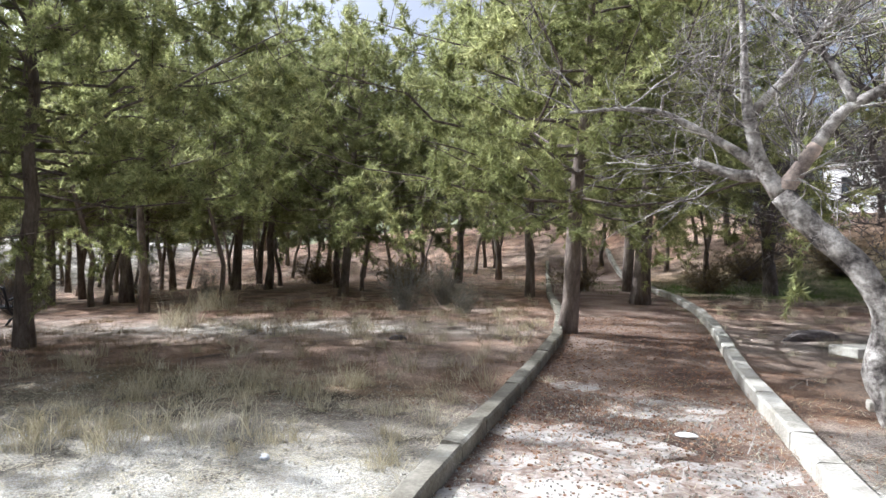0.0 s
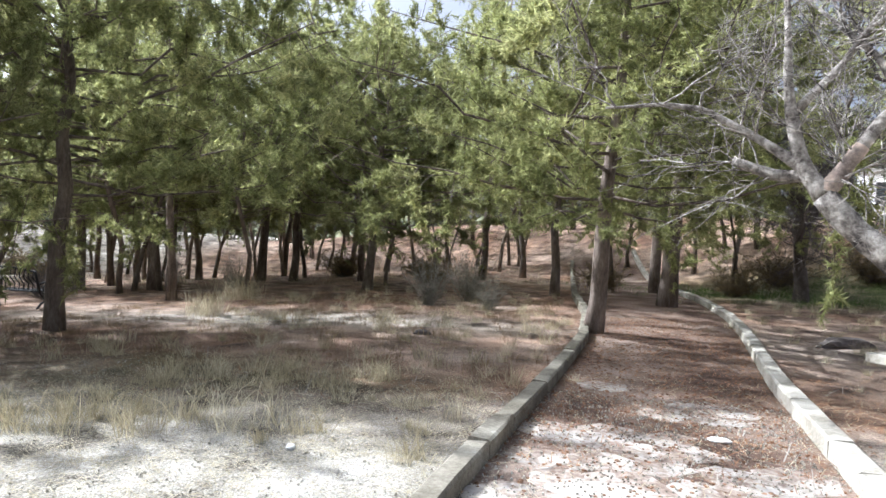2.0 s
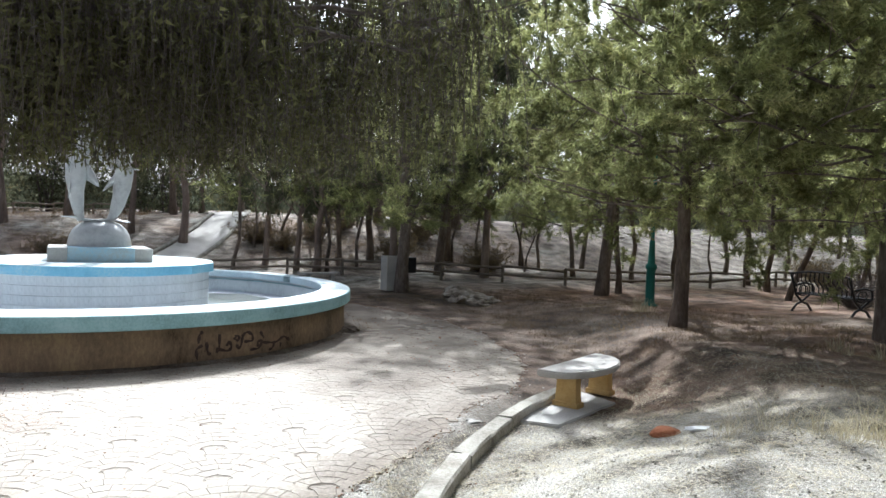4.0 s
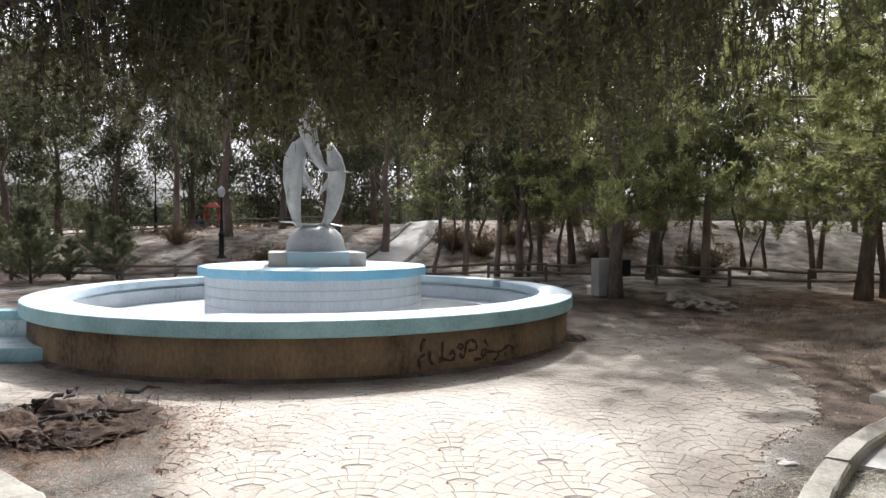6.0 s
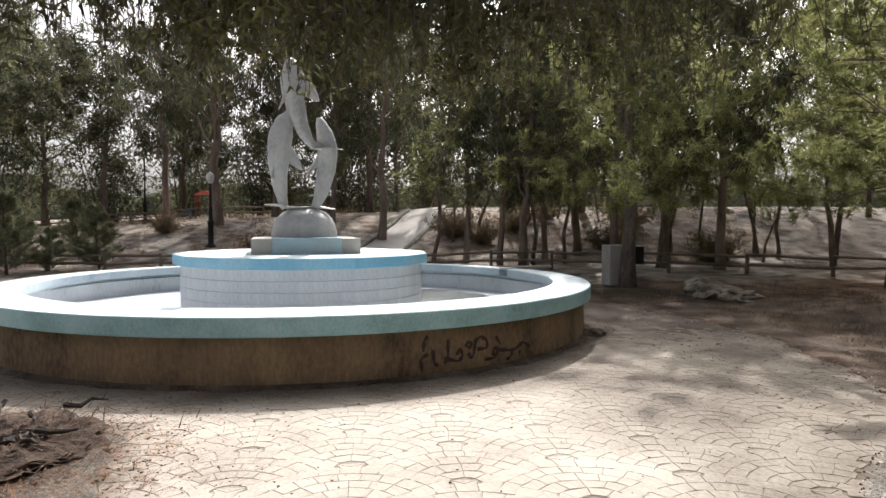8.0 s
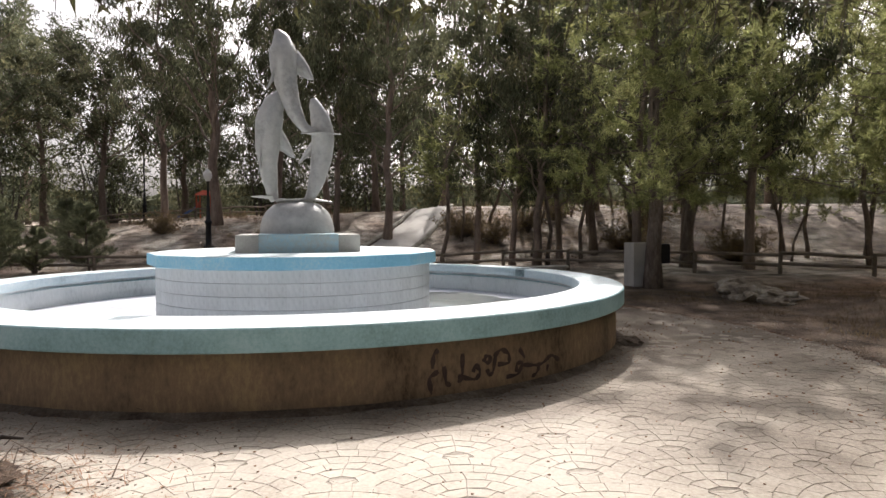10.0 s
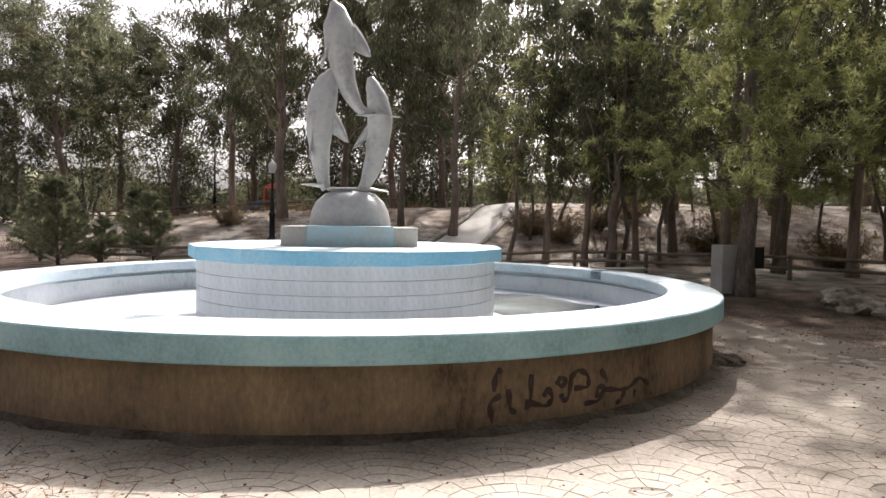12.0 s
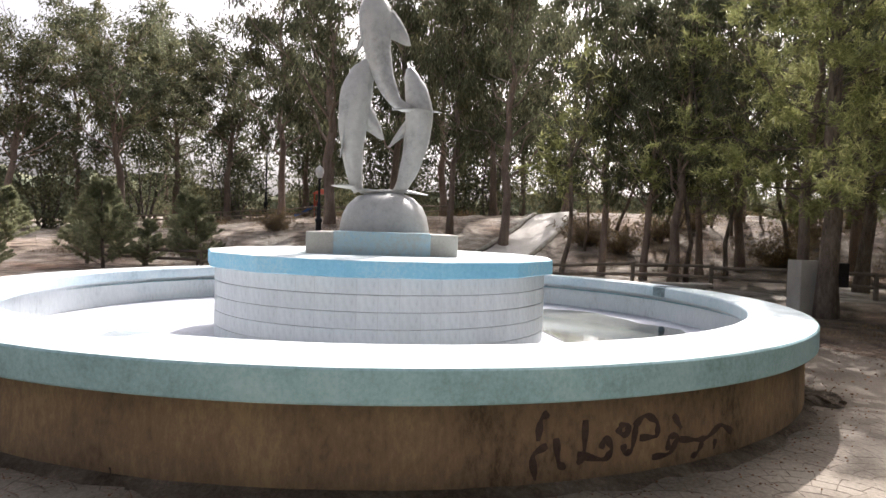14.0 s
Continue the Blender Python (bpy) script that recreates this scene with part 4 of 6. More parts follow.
# ---- bare trees beside the path ----
def limb_tree(name, label, mains, mat, seed, twigs, place, reach=1.0, twig_r=0.011, girth=1.0, peeled=False):
    """A leafless tree from its main limbs, each a list of (x, y, z, radius), with twigs grown on them."""
    rng = random.Random(seed)
    v, f = [], []
    lines = []
    ob = empty(name, place, label, "tree", "bare trees")
    for limb in mains:
        pts, rad = [], []
        for a, b in zip(limb, limb[1:]):
            for k in range(4):
                t = k / 4
                pts.append(Vector(a[:3]).lerp(Vector(b[:3]), t) + rand_dir(rng) * 0.012 * (1 if k else 0))
                rad.append((a[3] + (b[3] - a[3]) * t) * rng.uniform(0.92, 1.08))
        pts.append(Vector(limb[-1][:3]))
        rad.append(limb[-1][3])
        for _ in range(2):
            pts = [pts[0]] + [(a + 4 * b + c) / 6 for a, b, c in zip(pts, pts[1:], pts[2:])] + [pts[-1]]
        lv, lf = [], []
        tube(lv, lf, pts, [q * girth for q in rad], 12)
        link_mesh("trunk" if limb is mains[0] else "limb", lv, lf, M_PEELED if peeled and limb is mains[1] else mat, ob, "pinkish peeled limb" if peeled and limb is mains[1] else "", True)
        if limb[0][3] < 0.16:
            lines.append(pts)
    level = lines
    r = twig_r * 1.6
    for depth in range(3):
        grown = []
        for i in range(twigs[depth]):
            base = level[rng.randrange(len(level))]
            p = along(base, rng.uniform(0.25, 1.0))
            d = ((base[-1] - base[0]).normalized() * 0.7 + rand_dir(rng) + Vector((0, 0, 0.25))).normalized()
            line = bent(rng, p, p + d * reach * rng.uniform(0.5, 1.1) * (1.15, 0.75, 0.4)[depth], 4, 0.07)
            tube(v, f, line, [r * (1 - 0.17 * k) for k in range(5)], 4, False)
            grown.append(line)
        level = grown
        r *= 0.5
    link_mesh("twig_spray", v, f, mat, ob, smooth_faces=True)
    return ob


O = (3.95, 6.9, height(3.95, 6.9))
olive = limb_tree("bare_tree", "crooked bare tree with pale peeling bark", [
    [(0.06, 0.13, -0.25, 0.21), (0.06, 0.13, 0.02, 0.17), (-0.13, 0.22, 0.48, 0.155), (-0.03, 0.18, 0.98, 0.145), (-0.23, 0.27, 1.42, 0.15), (-0.59, 0.41, 1.76, 0.135), (-0.86, 0.5, 2.1, 0.13)],
    [(-0.87, 0.51, 2.1, 0.11), (-0.75, 0.47, 2.27, 0.095), (-0.58, 0.41, 2.55, 0.081)],
    [(-0.59, 0.41, 2.54, 0.08), (-0.39, 0.34, 2.87, 0.068), (0.05, 0.14, 3.12, 0.052), (0.62, -0.17, 3.63, 0.036), (1.2, -0.4, 4.2, 0.02)],
    [(-0.86, 0.5, 2.1, 0.115), (-1.06, 0.58, 2.43, 0.095), (-1.17, 0.6, 3.07, 0.056), (-1.2, 0.62, 3.7, 0.038), (-1.25, 0.66, 4.6, 0.025)],
    [(-1.0, 0.55, 2.35, 0.08), (-1.35, 0.7, 2.62, 0.048), (-1.85, 0.76, 2.93, 0.038), (-2.3, 0.8, 3.0, 0.028), (-2.84, 0.87, 2.97, 0.015)],
    [(-0.95, 0.54, 2.28, 0.08), (-1.25, 0.7, 2.3, 0.07), (-1.6, 0.8, 2.45, 0.05)],
    [(-0.3, 0.3, 2.92, 0.06), (-0.45, 0.5, 3.4, 0.04), (-0.9, 0.7, 3.9, 0.02)],
    [(-1.1, 0.6, 2.9, 0.06), (-0.75, 0.5, 3.3, 0.04), (-0.4, 0.4, 3.9, 0.015)],
], M_OLIVE_BARK, 6, (60, 420, 1300), pose(*O), 1.0, 0.007, 0.82, True)
dark_bare = limb_tree("bare_tree", "dark spreading leafless tree with tangled twigs", [
    [(0, 0, -0.3, 0.30), (-0.05, 0.0, 0.6, 0.25), (-0.3, 0.1, 1.2, 0.22)],
    [(-0.25, 0.1, 1.1, 0.15), (-1.0, 0.2, 1.45, 0.14), (-1.9, 0.3, 1.9, 0.11), (-2.6, 0.2, 2.6, 0.09), (-3.0, 0.1, 3.5, 0.05)],
    [(-0.3, 0.1, 1.2, 0.155), (-0.8, 0.0, 2.2, 0.14), (-1.2, -0.1, 3.2, 0.1), (-1.5, 0.0, 4.6, 0.06), (-1.6, 0, 6.0, 0.02)],
    [(-0.2, 0.1, 1.2, 0.155), (0.3, 0.2, 2.4, 0.13), (0.9, 0.1, 3.8, 0.08), (1.3, 0, 5.6, 0.03)],
    [(-1.0, -0.05, 2.7, 0.09), (-2.0, -0.6, 3.6, 0.07), (-3.4, -0.9, 4.2, 0.04), (-4.6, -1.0, 4.6, 0.02)],
    [(0.3, 0.2, 2.4, 0.09), (1.4, -0.3, 3.0, 0.06), (2.6, -0.5, 3.9, 0.03)],
    [(-1.2, -0.1, 3.2, 0.08), (-0.6, 0.8, 4.2, 0.06), (-0.3, 1.2, 5.6, 0.02)],
], M_DEAD_BARK, 16, (130, 900, 3200), pose(9.6, 13.4, height(9.6, 13.4)), 1.5, 0.016)
for x, y, s, a in ((14.0, 20.5, 1.1, 40), (15.5, 26.5, 1.0, 330), (8.4, 24.0, 0.9, 75)):
    c = copy_thing(dark_bare, Matrix())
    c.matrix_basis = pose(x, y, height(x, y), 0, 0, a) @ Matrix.Scale(s, 4)


# ---- stone bench by the kerb ----
def stone_bench(m, label, foot_mat):
    ob = empty("stone_bench", m, label, "bench")
    bm = bmesh.new()
    outline = [(-0.74, 0.24), (-0.74, 0.12)] + [(0.74 * math.cos(math.pi + math.pi * k / 14), 0.10 + 0.42 * math.sin(math.pi + math.pi * k / 14)) for k in range(1, 14)] + [(0.74, 0.12), (0.74, 0.24)]
    fc = bm.faces.new([bm.verts.new((x, y, 0.0)) for x, y in outline])
    r = bmesh.ops.extrude_face_region(bm, geom=[fc])
    bmesh.ops.translate(bm, vec=(0, 0, 0.075), verts=[q for q in r["geom"] if isinstance(q, bmesh.types.BMVert)])
    bmesh.ops.recalc_face_normals(bm, faces=bm.faces)
    bmesh.ops.bevel(bm, geom=list(bm.edges), offset=0.014, segments=2, affect="EDGES")
    bmesh.ops.translate(bm, vec=(0, 0, 0.354), verts=bm.verts)
    part("seat", bm, M_TERRAZZO, ob, "worn pale terrazzo slab")
    for x in (-0.42, 0.42):
        bm = bmesh.new()
        box(bm, (0.17, 0.32, 0.06), (x, 0, 0.03), 0, 0.012)
        box(bm, (0.14, 0.27, 0.31), (x, 0, 0.2), 0, 0.014, 0.88)
        part("leg", bm, foot_mat, ob, "ochre painted leg" if foot_mat is M_YELLOW else "")
    return ob


bm = bmesh.new()
fc = bm.faces.new([bm.verts.new((x, y, 0.0)) for x, y in ((-6.92, 4.18), (-6.62, 4.55), (-7.3, 5.75), (-7.9, 5.62), (-7.5, 4.95))])
r = bmesh.ops.extrude_face_region(bm, geom=[fc])
bmesh.ops.translate(bm, vec=(0, 0, 0.05), verts=[q for q in r["geom"] if isinstance(q, bmesh.types.BMVert)])
bmesh.ops.recalc_face_normals(bm, faces=bm.faces)
bmesh.ops.bevel(bm, geom=list(bm.edges), offset=0.012, segments=2, affect="EDGES")
slab = part("bench_slab", bm, M_CONCRETE)
tagged(slab, "flat concrete slab beneath the stone bench", "slab")
stone_bench(pose(-7.52, 5.44, 0.048, 0, 0, 121) @ Matrix.Scale(1.04, 4), "stone bench with ochre legs and rounded pale seat", M_YELLOW)
stone_bench(pose(-23.3, 5.1, height(-23.3, 5.1), 0, 0, 100), "pale stone bench near the log fence", M_CONCRETE)


# ---- iron bench ----
def iron_bench(m, label):
    ob = empty("iron_bench", m, label, "bench", "iron benches")
    for x in (-0.75, 0.75):
        v, f = [], []
        tube(v, f, [Vector((x, 0.3, 0)), Vector((x, 0.16, 0.16)), Vector((x, 0.0, 0.2)), Vector((x, -0.2, 0.38)), Vector((x, -0.28, 0.6)), Vector((x, -0.4, 0.9))], [0.028] * 6, 6)
        tube(v, f, [Vector((x, -0.32, 0)), Vector((x, -0.17, 0.16)), Vector((x, 0.0, 0.22)), Vector((x, 0.2, 0.36)), Vector((x, 0.32, 0.44)), Vector((x, 0.3, 0.62)), Vector((x, 0.05, 0.66)), Vector((x, -0.27, 0.6))], [0.028] * 8, 6)
        tube(v, f, [Vector((x, 0.3, 0.42)), Vector((x, 0.0, 0.36)), Vector((x, -0.24, 0.42))], [0.02] * 3, 6)
        for k in range(5):
            a = k * 1.25
            tube(v, f, [Vector((x, 0.02 + 0.14 * math.cos(a + t), 0.5 + 0.1 * math.sin(a + t))) for t in (0, 0.6, 1.2)], [0.012] * 3, 5)
        link_mesh("side_frame", v, f, M_IRON, ob, smooth_faces=True)
    for k in range(6):
        v, f = [], []
        tube(v, f, [Vector((-0.75, 0.27 - 0.1 * k, 0.43)), Vector((0.75, 0.27 - 0.1 * k, 0.43))], [0.018, 0.018], 6)
        link_mesh("seat_slat", v, f, M_IRON, ob)
    for k in range(13):
        v, f = [], []
        x = -0.7 + 1.4 * k / 12
        tube(v, f, [Vector((x, -0.25, 0.46)), Vector((x + 0.05, -0.3, 0.6)), Vector((x - 0.05, -0.34, 0.75)), Vector((x, -0.38, 0.88 + 0.06 * math.sin(k / 12 * 3.14)))], [0.012] * 4, 5)
        link_mesh("back_scroll", v, f, M_IRON, ob)
    v, f = [], []
    tube(v, f, [Vector((-0.75 + 1.5 * k / 12, -0.38, 0.88 + 0.08 * math.sin(k / 12 * 3.14))) for k in range(13)], [0.02] * 13, 6)
    link_mesh("top_rail", v, f, M_IRON, ob)
    return ob


BX, BY = -11.35, 14.2
iron_bench(pose(BX, BY, height(BX, BY), 0, 0, 0) @ Matrix.Scale(0.98, 4), "black wrought iron park bench with crossed legs under the pines")


# ---- lamps ----
def street_lamp(x, y, tall, label, mat):
    ob = empty("street_lamp", pose(x, y, height(x, y) - 0.02), label, "lamp", "park lamps")
    v, f = lathe([(0.0, 0.0), (0.21, 0.0), (0.21, 0.06), (0.15, 0.1), (0.115, 0.16), (0.11, 0.95), (0.14, 0.98), (0.14, 1.06), (0.09, 1.12), (0.07, 1.58), (0.07, 1.62), (0.07, 1.66), (0.05, 1.7), (0.042, tall - 0.3), (0.07, tall - 0.27), (0.03, tall - 0.22)], 16)
    link_mesh("post", v, f, mat, ob, smooth_faces=True)
    v, f = lathe([(0.0, tall - 0.26), (0.09, tall - 0.25), (0.10, tall - 0.2), (0.15, tall - 0.12), (0.17, tall), (0.15, tall + 0.11), (0.08, tall + 0.18), (0.03, tall + 0.22), (0.0, tall + 0.26)], 16)
    link_mesh("globe", v, f, M_GLOBE, ob, "milky white globe", True)
    return ob


street_lamp(-14.5, 11.8, 4.3, "green cast iron park lamp under the pine", M_GREEN_METAL)
street_lamp(-32.3, -6.4, 2.9, "dark park lamp with white globe on the bank", M_IRON)
street_lamp(-47.5, -14.0, 4.3, "dark park lamp with white globe by the path", M_IRON)
street_lamp(-24.0, -14.6, 2.3, "dark park lamp with white globe by the fence", M_IRON)


# ---- fence, pillar, bin ----
def log_fence(pts, label):
    rng = random.Random(9)
    ob = empty("log_fence", pose(0, 0, 0), label, "fence")
    for (x0, y0), (x1, y1) in zip(pts, pts[1:]):
        n = max(1, round(math.hypot(x1 - x0, y1 - y0) / 2.2))
        for i in range(n):
            a = Vector((x0 + (x1 - x0) * i / n, y0 + (y1 - y0) * i / n, 0))
            b = Vector((x0 + (x1 - x0) * (i + 1) / n, y0 + (y1 - y0) * (i + 1) / n, 0))
            za, zb = height(a.x, a.y), height(b.x, b.y)
            v, f = [], []
            tube(v, f, [a + Vector((0, 0, za - 0.2)), a + Vector((0, 0, za + 0.62))], [0.06, 0.055], 7)
            link_mesh("post", v, f, M_WOOD, ob)
            for h in (0.28, 0.55):
                v, f = [], []
                j = rng.uniform(-0.05, 0.05)
                tube(v, f, bent(rng, a + Vector((0, 0, za + h + j)), b + Vector((0, 0, zb + h - j)), 3, 0.03), [0.05, 0.048, 0.045, 0.045], 7)
                link_mesh("rail", v, f, M_WOOD, ob)
    return ob


log_fence([(-27.2, -12.5), (-27.6, -7), (-28.0, -1), (-27.0, 2.5), (-25.3, 6.3), (-23.6, 9.6), (-21.4, 13.5), (-20.5, 17.5), (-21.5, 23.5), (-21.0, 30.0)], "low weathered log fence along the bank")
log_fence([(-43.5, -34.0), (-45.0, -24), (-45.5, -16), (-43.5, -8.0), (-42.3, -2.0)], "low wooden rail fence on top of the bank")
pillar = empty("concrete_pillar", pose(-21.3, 7.08, height(-21.3, 7.08), 0, 0, 8), "squat concrete pillar with dark recess beside a pine", "pillar")
bm = bmesh.new()
box(bm, (0.5, 0.66, 1.1), (0, 0, 0.55), 0, 0.02)
part("body", bm, M_CONCRETE, pillar)
bm = bmesh.new()
box(bm, (0.36, 0.4, 0.5), (0.02, 0.52, 0.82), 0, 0.02)
part("meter_box", bm, M_IRON, pillar, "dark metal box")

# ---- house beyond the wood ----
hx, hy = 19.2, 43.2
house = empty("house", pose(hx, hy, height(hx, hy) + 0.3, 0, 0, -52), "white flat-roofed house beyond the trees", "house")
bm = bmesh.new()
box(bm, (5.0, 6.0, 3.3), (0.6, 3.0, 1.05), 0)
part("wall", bm, M_WHITE, house)
bm = bmesh.new()
box(bm, (5.3, 6.3, 0.18), (0.6, 3.0, 2.79), 0, 0.02)
part("roof", bm, M_ROOF, house)
for x in (-0.4, 1.9):
    bm = bmesh.new()
    box(bm, (0.75, 0.08, 1.35), (x, -0.03, 1.45), 0, 0.01)
    w = part("window", bm, M_ROOF, house, "grey window frame")
    bm = bmesh.new()
    box(bm, (0.6, 0.03, 1.2), (x, -0.08, 1.45), 0)
    part("pane", bm, M_GLASS_DARK, w)
    bm = bmesh.new()
    box(bm, (0.9, 0.2, 0.07), (x, -0.1, 0.74), 0, 0.01)
    part("sill", bm, M_ROOF, w)

# ---- playground on the far bank ----
play = empty("playground_tower", pose(-46.8, -10.2, height(-46.8, -10.2) - 0.1) @ Matrix.Scale(0.6, 4), "faded red wooden play tower with a slide", "playground")
for x, y in ((-0.7, -0.7), (0.7, -0.7), (-0.7, 0.7), (0.7, 0.7)):
    bm = bmesh.new()
    box(bm, (0.12, 0.12, 2.6), (x, y, 1.3), 0, 0.01)
    part("post", bm, M_RED, play)
bm = bmesh.new()
box(bm, (1.6, 1.6, 0.1), (0, 0, 1.1), 0, 0.01)
part("deck", bm, M_WOOD, play)
bm = bmesh.new()
box(bm, (1.8, 1.8, 0.5), (0, 0, 2.7), 0, 0.02, 0.25)
part("roof", bm, M_RED, play)
for y in (-0.72, 0.72):
    bm = bmesh.new()
    box(bm, (1.4, 0.05, 0.6), (0, y, 1.5), 0, 0.01)
    part("panel", bm, M_RED, play)
v, f = [], []
for k, (d, z) in enumerate(((0.7, 1.15), (1.2, 0.9), (2.0, 0.4), (2.8, 0.12))):
    v += [Vector((-0.2, -d - 0.1, z + 0.2)), Vector((-0.2, -d - 0.1, z)), Vector((0.3, -d - 0.1, z)), Vector((0.3, -d - 0.1, z + 0.2))]
    if k:
        f += [((k - 1) * 4 + i, (k - 1) * 4 + i + 1, k * 4 + i + 1, k * 4 + i) for i in range(3)]
s = link_mesh("slide", v, f, M_PLAY_BLUE, play, "blue plastic slide")
s.modifiers.new("thick", "SOLIDIFY").thickness = 0.05


# ---- wooded ridge in the distance ----
M_RIDGE = material("distant_woods", [(0.36, (0.07, 0.085, 0.05)), (0.5, (0.15, 0.165, 0.095)), (0.64, (0.26, 0.25, 0.14))], 0.25, 0.9, 1.0, 1.6)
v, f = [], []
RN = 420
for i in range(RN):
    a = 2 * math.pi * i / RN
    for k in range(9):
        t = k / 8
        lump_n = noise.noise(Vector((math.cos(a) * 14, math.sin(a) * 14, t * 2.0))) + 0.6 * noise.noise(Vector((math.cos(a) * 45, math.sin(a) * 45, t * 5)))
        r = 86 + 5 * t + 2.4 * lump_n
        crest = 6.5 + 3.0 * noise.noise(Vector((math.cos(a) * 5, math.sin(a) * 5, 9))) + 1.4 * noise.noise(Vector((math.cos(a) * 40, math.sin(a) * 40, 2)))
        v.append((-6 + r * math.cos(a), 4 + r * math.sin(a), -2 + (crest + 2) * math.sin(t * 1.571)))
f = [(i * 9 + k, (i + 1) % RN * 9 + k, (i + 1) % RN * 9 + k + 1, i * 9 + k + 1) for i in range(RN) for k in range(8)]
tagged(link_mesh("backdrop", v, f, M_RIDGE), "distant wooded rise beyond the park", "backdrop", kind="structure")

# ---- thickets on the bank's crest ----
def thicket_meshes(seed, tall, wide, clumps):
    rng = random.Random(seed)
    stems, leaf, lf = [], [], []
    for i in range(7):
        bark, bf = [], []
        a = rng.uniform(0, 6.28)
        q = Vector((math.cos(a) * wide * rng.uniform(0.2, 0.8), math.sin(a) * wide * rng.uniform(0.2, 0.8), tall * rng.uniform(0.6, 1.0)))
        tube(bark, bf, bent(rng, Vector((rng.uniform(-0.3, 0.3), rng.uniform(-0.3, 0.3), -0.2)), q, 4, 0.2), [0.07, 0.055, 0.04, 0.025, 0.01], 5, False)
        stems.append((bark, bf))
    for i in range(clumps):
        a, t = rng.uniform(0, 6.28), rng.random()
        w = wide * (0.35 + 0.65 * math.sin(3.1 * min(1, t + 0.15))) * math.sqrt(rng.random())
        c = Vector((math.cos(a) * w, math.sin(a) * w, 0.2 + t * tall))
        s = rng.uniform(0.2, 0.45)
        for k in range(20):
            p = c + Vector((rng.gauss(0, s), rng.gauss(0, s), rng.gauss(0, s * 0.8)))
            d = (Vector((0, 0, -0.4)) + rand_dir(rng)).normalized()
            needle_blade(leaf, lf, p, d, d.cross(rand_dir(rng)).normalized(), rng.uniform(0.2, 0.36), 0.05)
    return stems, (leaf, lf)


stems, crown = thicket_meshes(71, 5.6, 2.9, 210)
thicket = empty("thicket", pose(0, 0, 0), "tall green thicket on the crest of the bank", "shrub", "thickets")
for v, f in stems:
    link_mesh("stem", v, f, M_DEAD_BARK, thicket, smooth_faces=True)
link_mesh("crown", *crown, M_EUC, thicket)
thicket_spots = []
for k in range(32):
    a = radians(20 + 205 * k / 31)
    d = 47 + 9 * ((k * 7) % 5) / 4
    thicket_spots.append((-6 + d * math.cos(a), 4 + d * math.sin(a), 0.8 + 0.5 * ((k * 3) % 4) / 3))
thicket_spots += [(-54, -8, 1.2), (-57, -14, 1.4), (-57, -2, 1.3), (-53, -19, 1.2), (-60, 5, 1.4)]
planted(thicket, thicket_spots, random.Random(72))

# ---- white dirt track up the bank ----
M_TRACK = material("bleached_track", [(0.3, (0.46, 0.43, 0.38)), (0.5, (0.60, 0.57, 0.52)), (0.7, (0.68, 0.65, 0.60))], 1.5, 0.95, 0.4, 20)
v, f = [], []
line = [(-28.6, -0.4), (-30.5, 0.2), (-33, 1.2), (-36, 2.3), (-39, 3.0), (-41.5, 3.3), (-45, 3.2), (-52, 2.5)]
for i in range(36):
    p = along([Vector((*q, 0)) for q in line], i / 35)
    for k in range(5):
        y = p.y + (k - 2) * 0.42
        v.append((p.x, y, height(p.x, y) + 0.03))
    if i:
        f += [((i - 1) * 5 + k, (i - 1) * 5 + k + 1, i * 5 + k + 1, i * 5 + k) for k in range(4)]
tagged(link_mesh("pavement_track", v, f, M_TRACK), "pale sunlit track climbing the bank", "path", kind="structure")
for side in (-1, 1):
    v, f = [], []
    pts = []
    for i in range(24):
        p = along([Vector((*q, 0)) for q in line], i / 23 * 0.9)
        y = p.y + side * 1.0
        pts.append(Vector((p.x, y, height(p.x, y) + 0.06)))
    tube(v, f, pts, [0.09] * 24, 6)
    tagged(link_mesh("track_edging", v, f, M_KERB), "low rounded edging along the climbing track", "edging", kind="structure")


# ---- shrubs ----
def conifer_bush(seed, tall):
    rng = random.Random(seed)
    stem, sf, bark, bf, leaf, lf = [], [], [], [], [], []
    tube(stem, sf, [Vector((0, 0, -0.2)), Vector((0.03, 0, tall * 0.5)), Vector((0, 0.02, tall))], [0.05, 0.03, 0.006], 6)
    for i in range(70):
        t = rng.uniform(0.02, 0.97)
        a = rng.uniform(0, 6.28)
        reach = (1 - t) * tall * 0.45 + 0.12
        p = Vector((0, 0, t * tall))
        q = p + Vector((math.cos(a) * reach, math.sin(a) * reach, reach * 0.55))
        line = bent(rng, p, q, 3, 0.03)
        tube(bark, bf, line, [0.012, 0.009, 0.006, 0.003], 3, False)
        for k in range(40):
            c = along(line, rng.uniform(0.15, 1.0))
            for j in range(7):
                d = ((q - p).normalized() * 0.8 + rand_dir(rng)).normalized()
                needle_blade(leaf, lf, c, d, d.cross(rand_dir(rng)).normalized(), rng.uniform(0.08, 0.17), 0.012)
    return (stem, sf), (bark, bf), (leaf, lf)


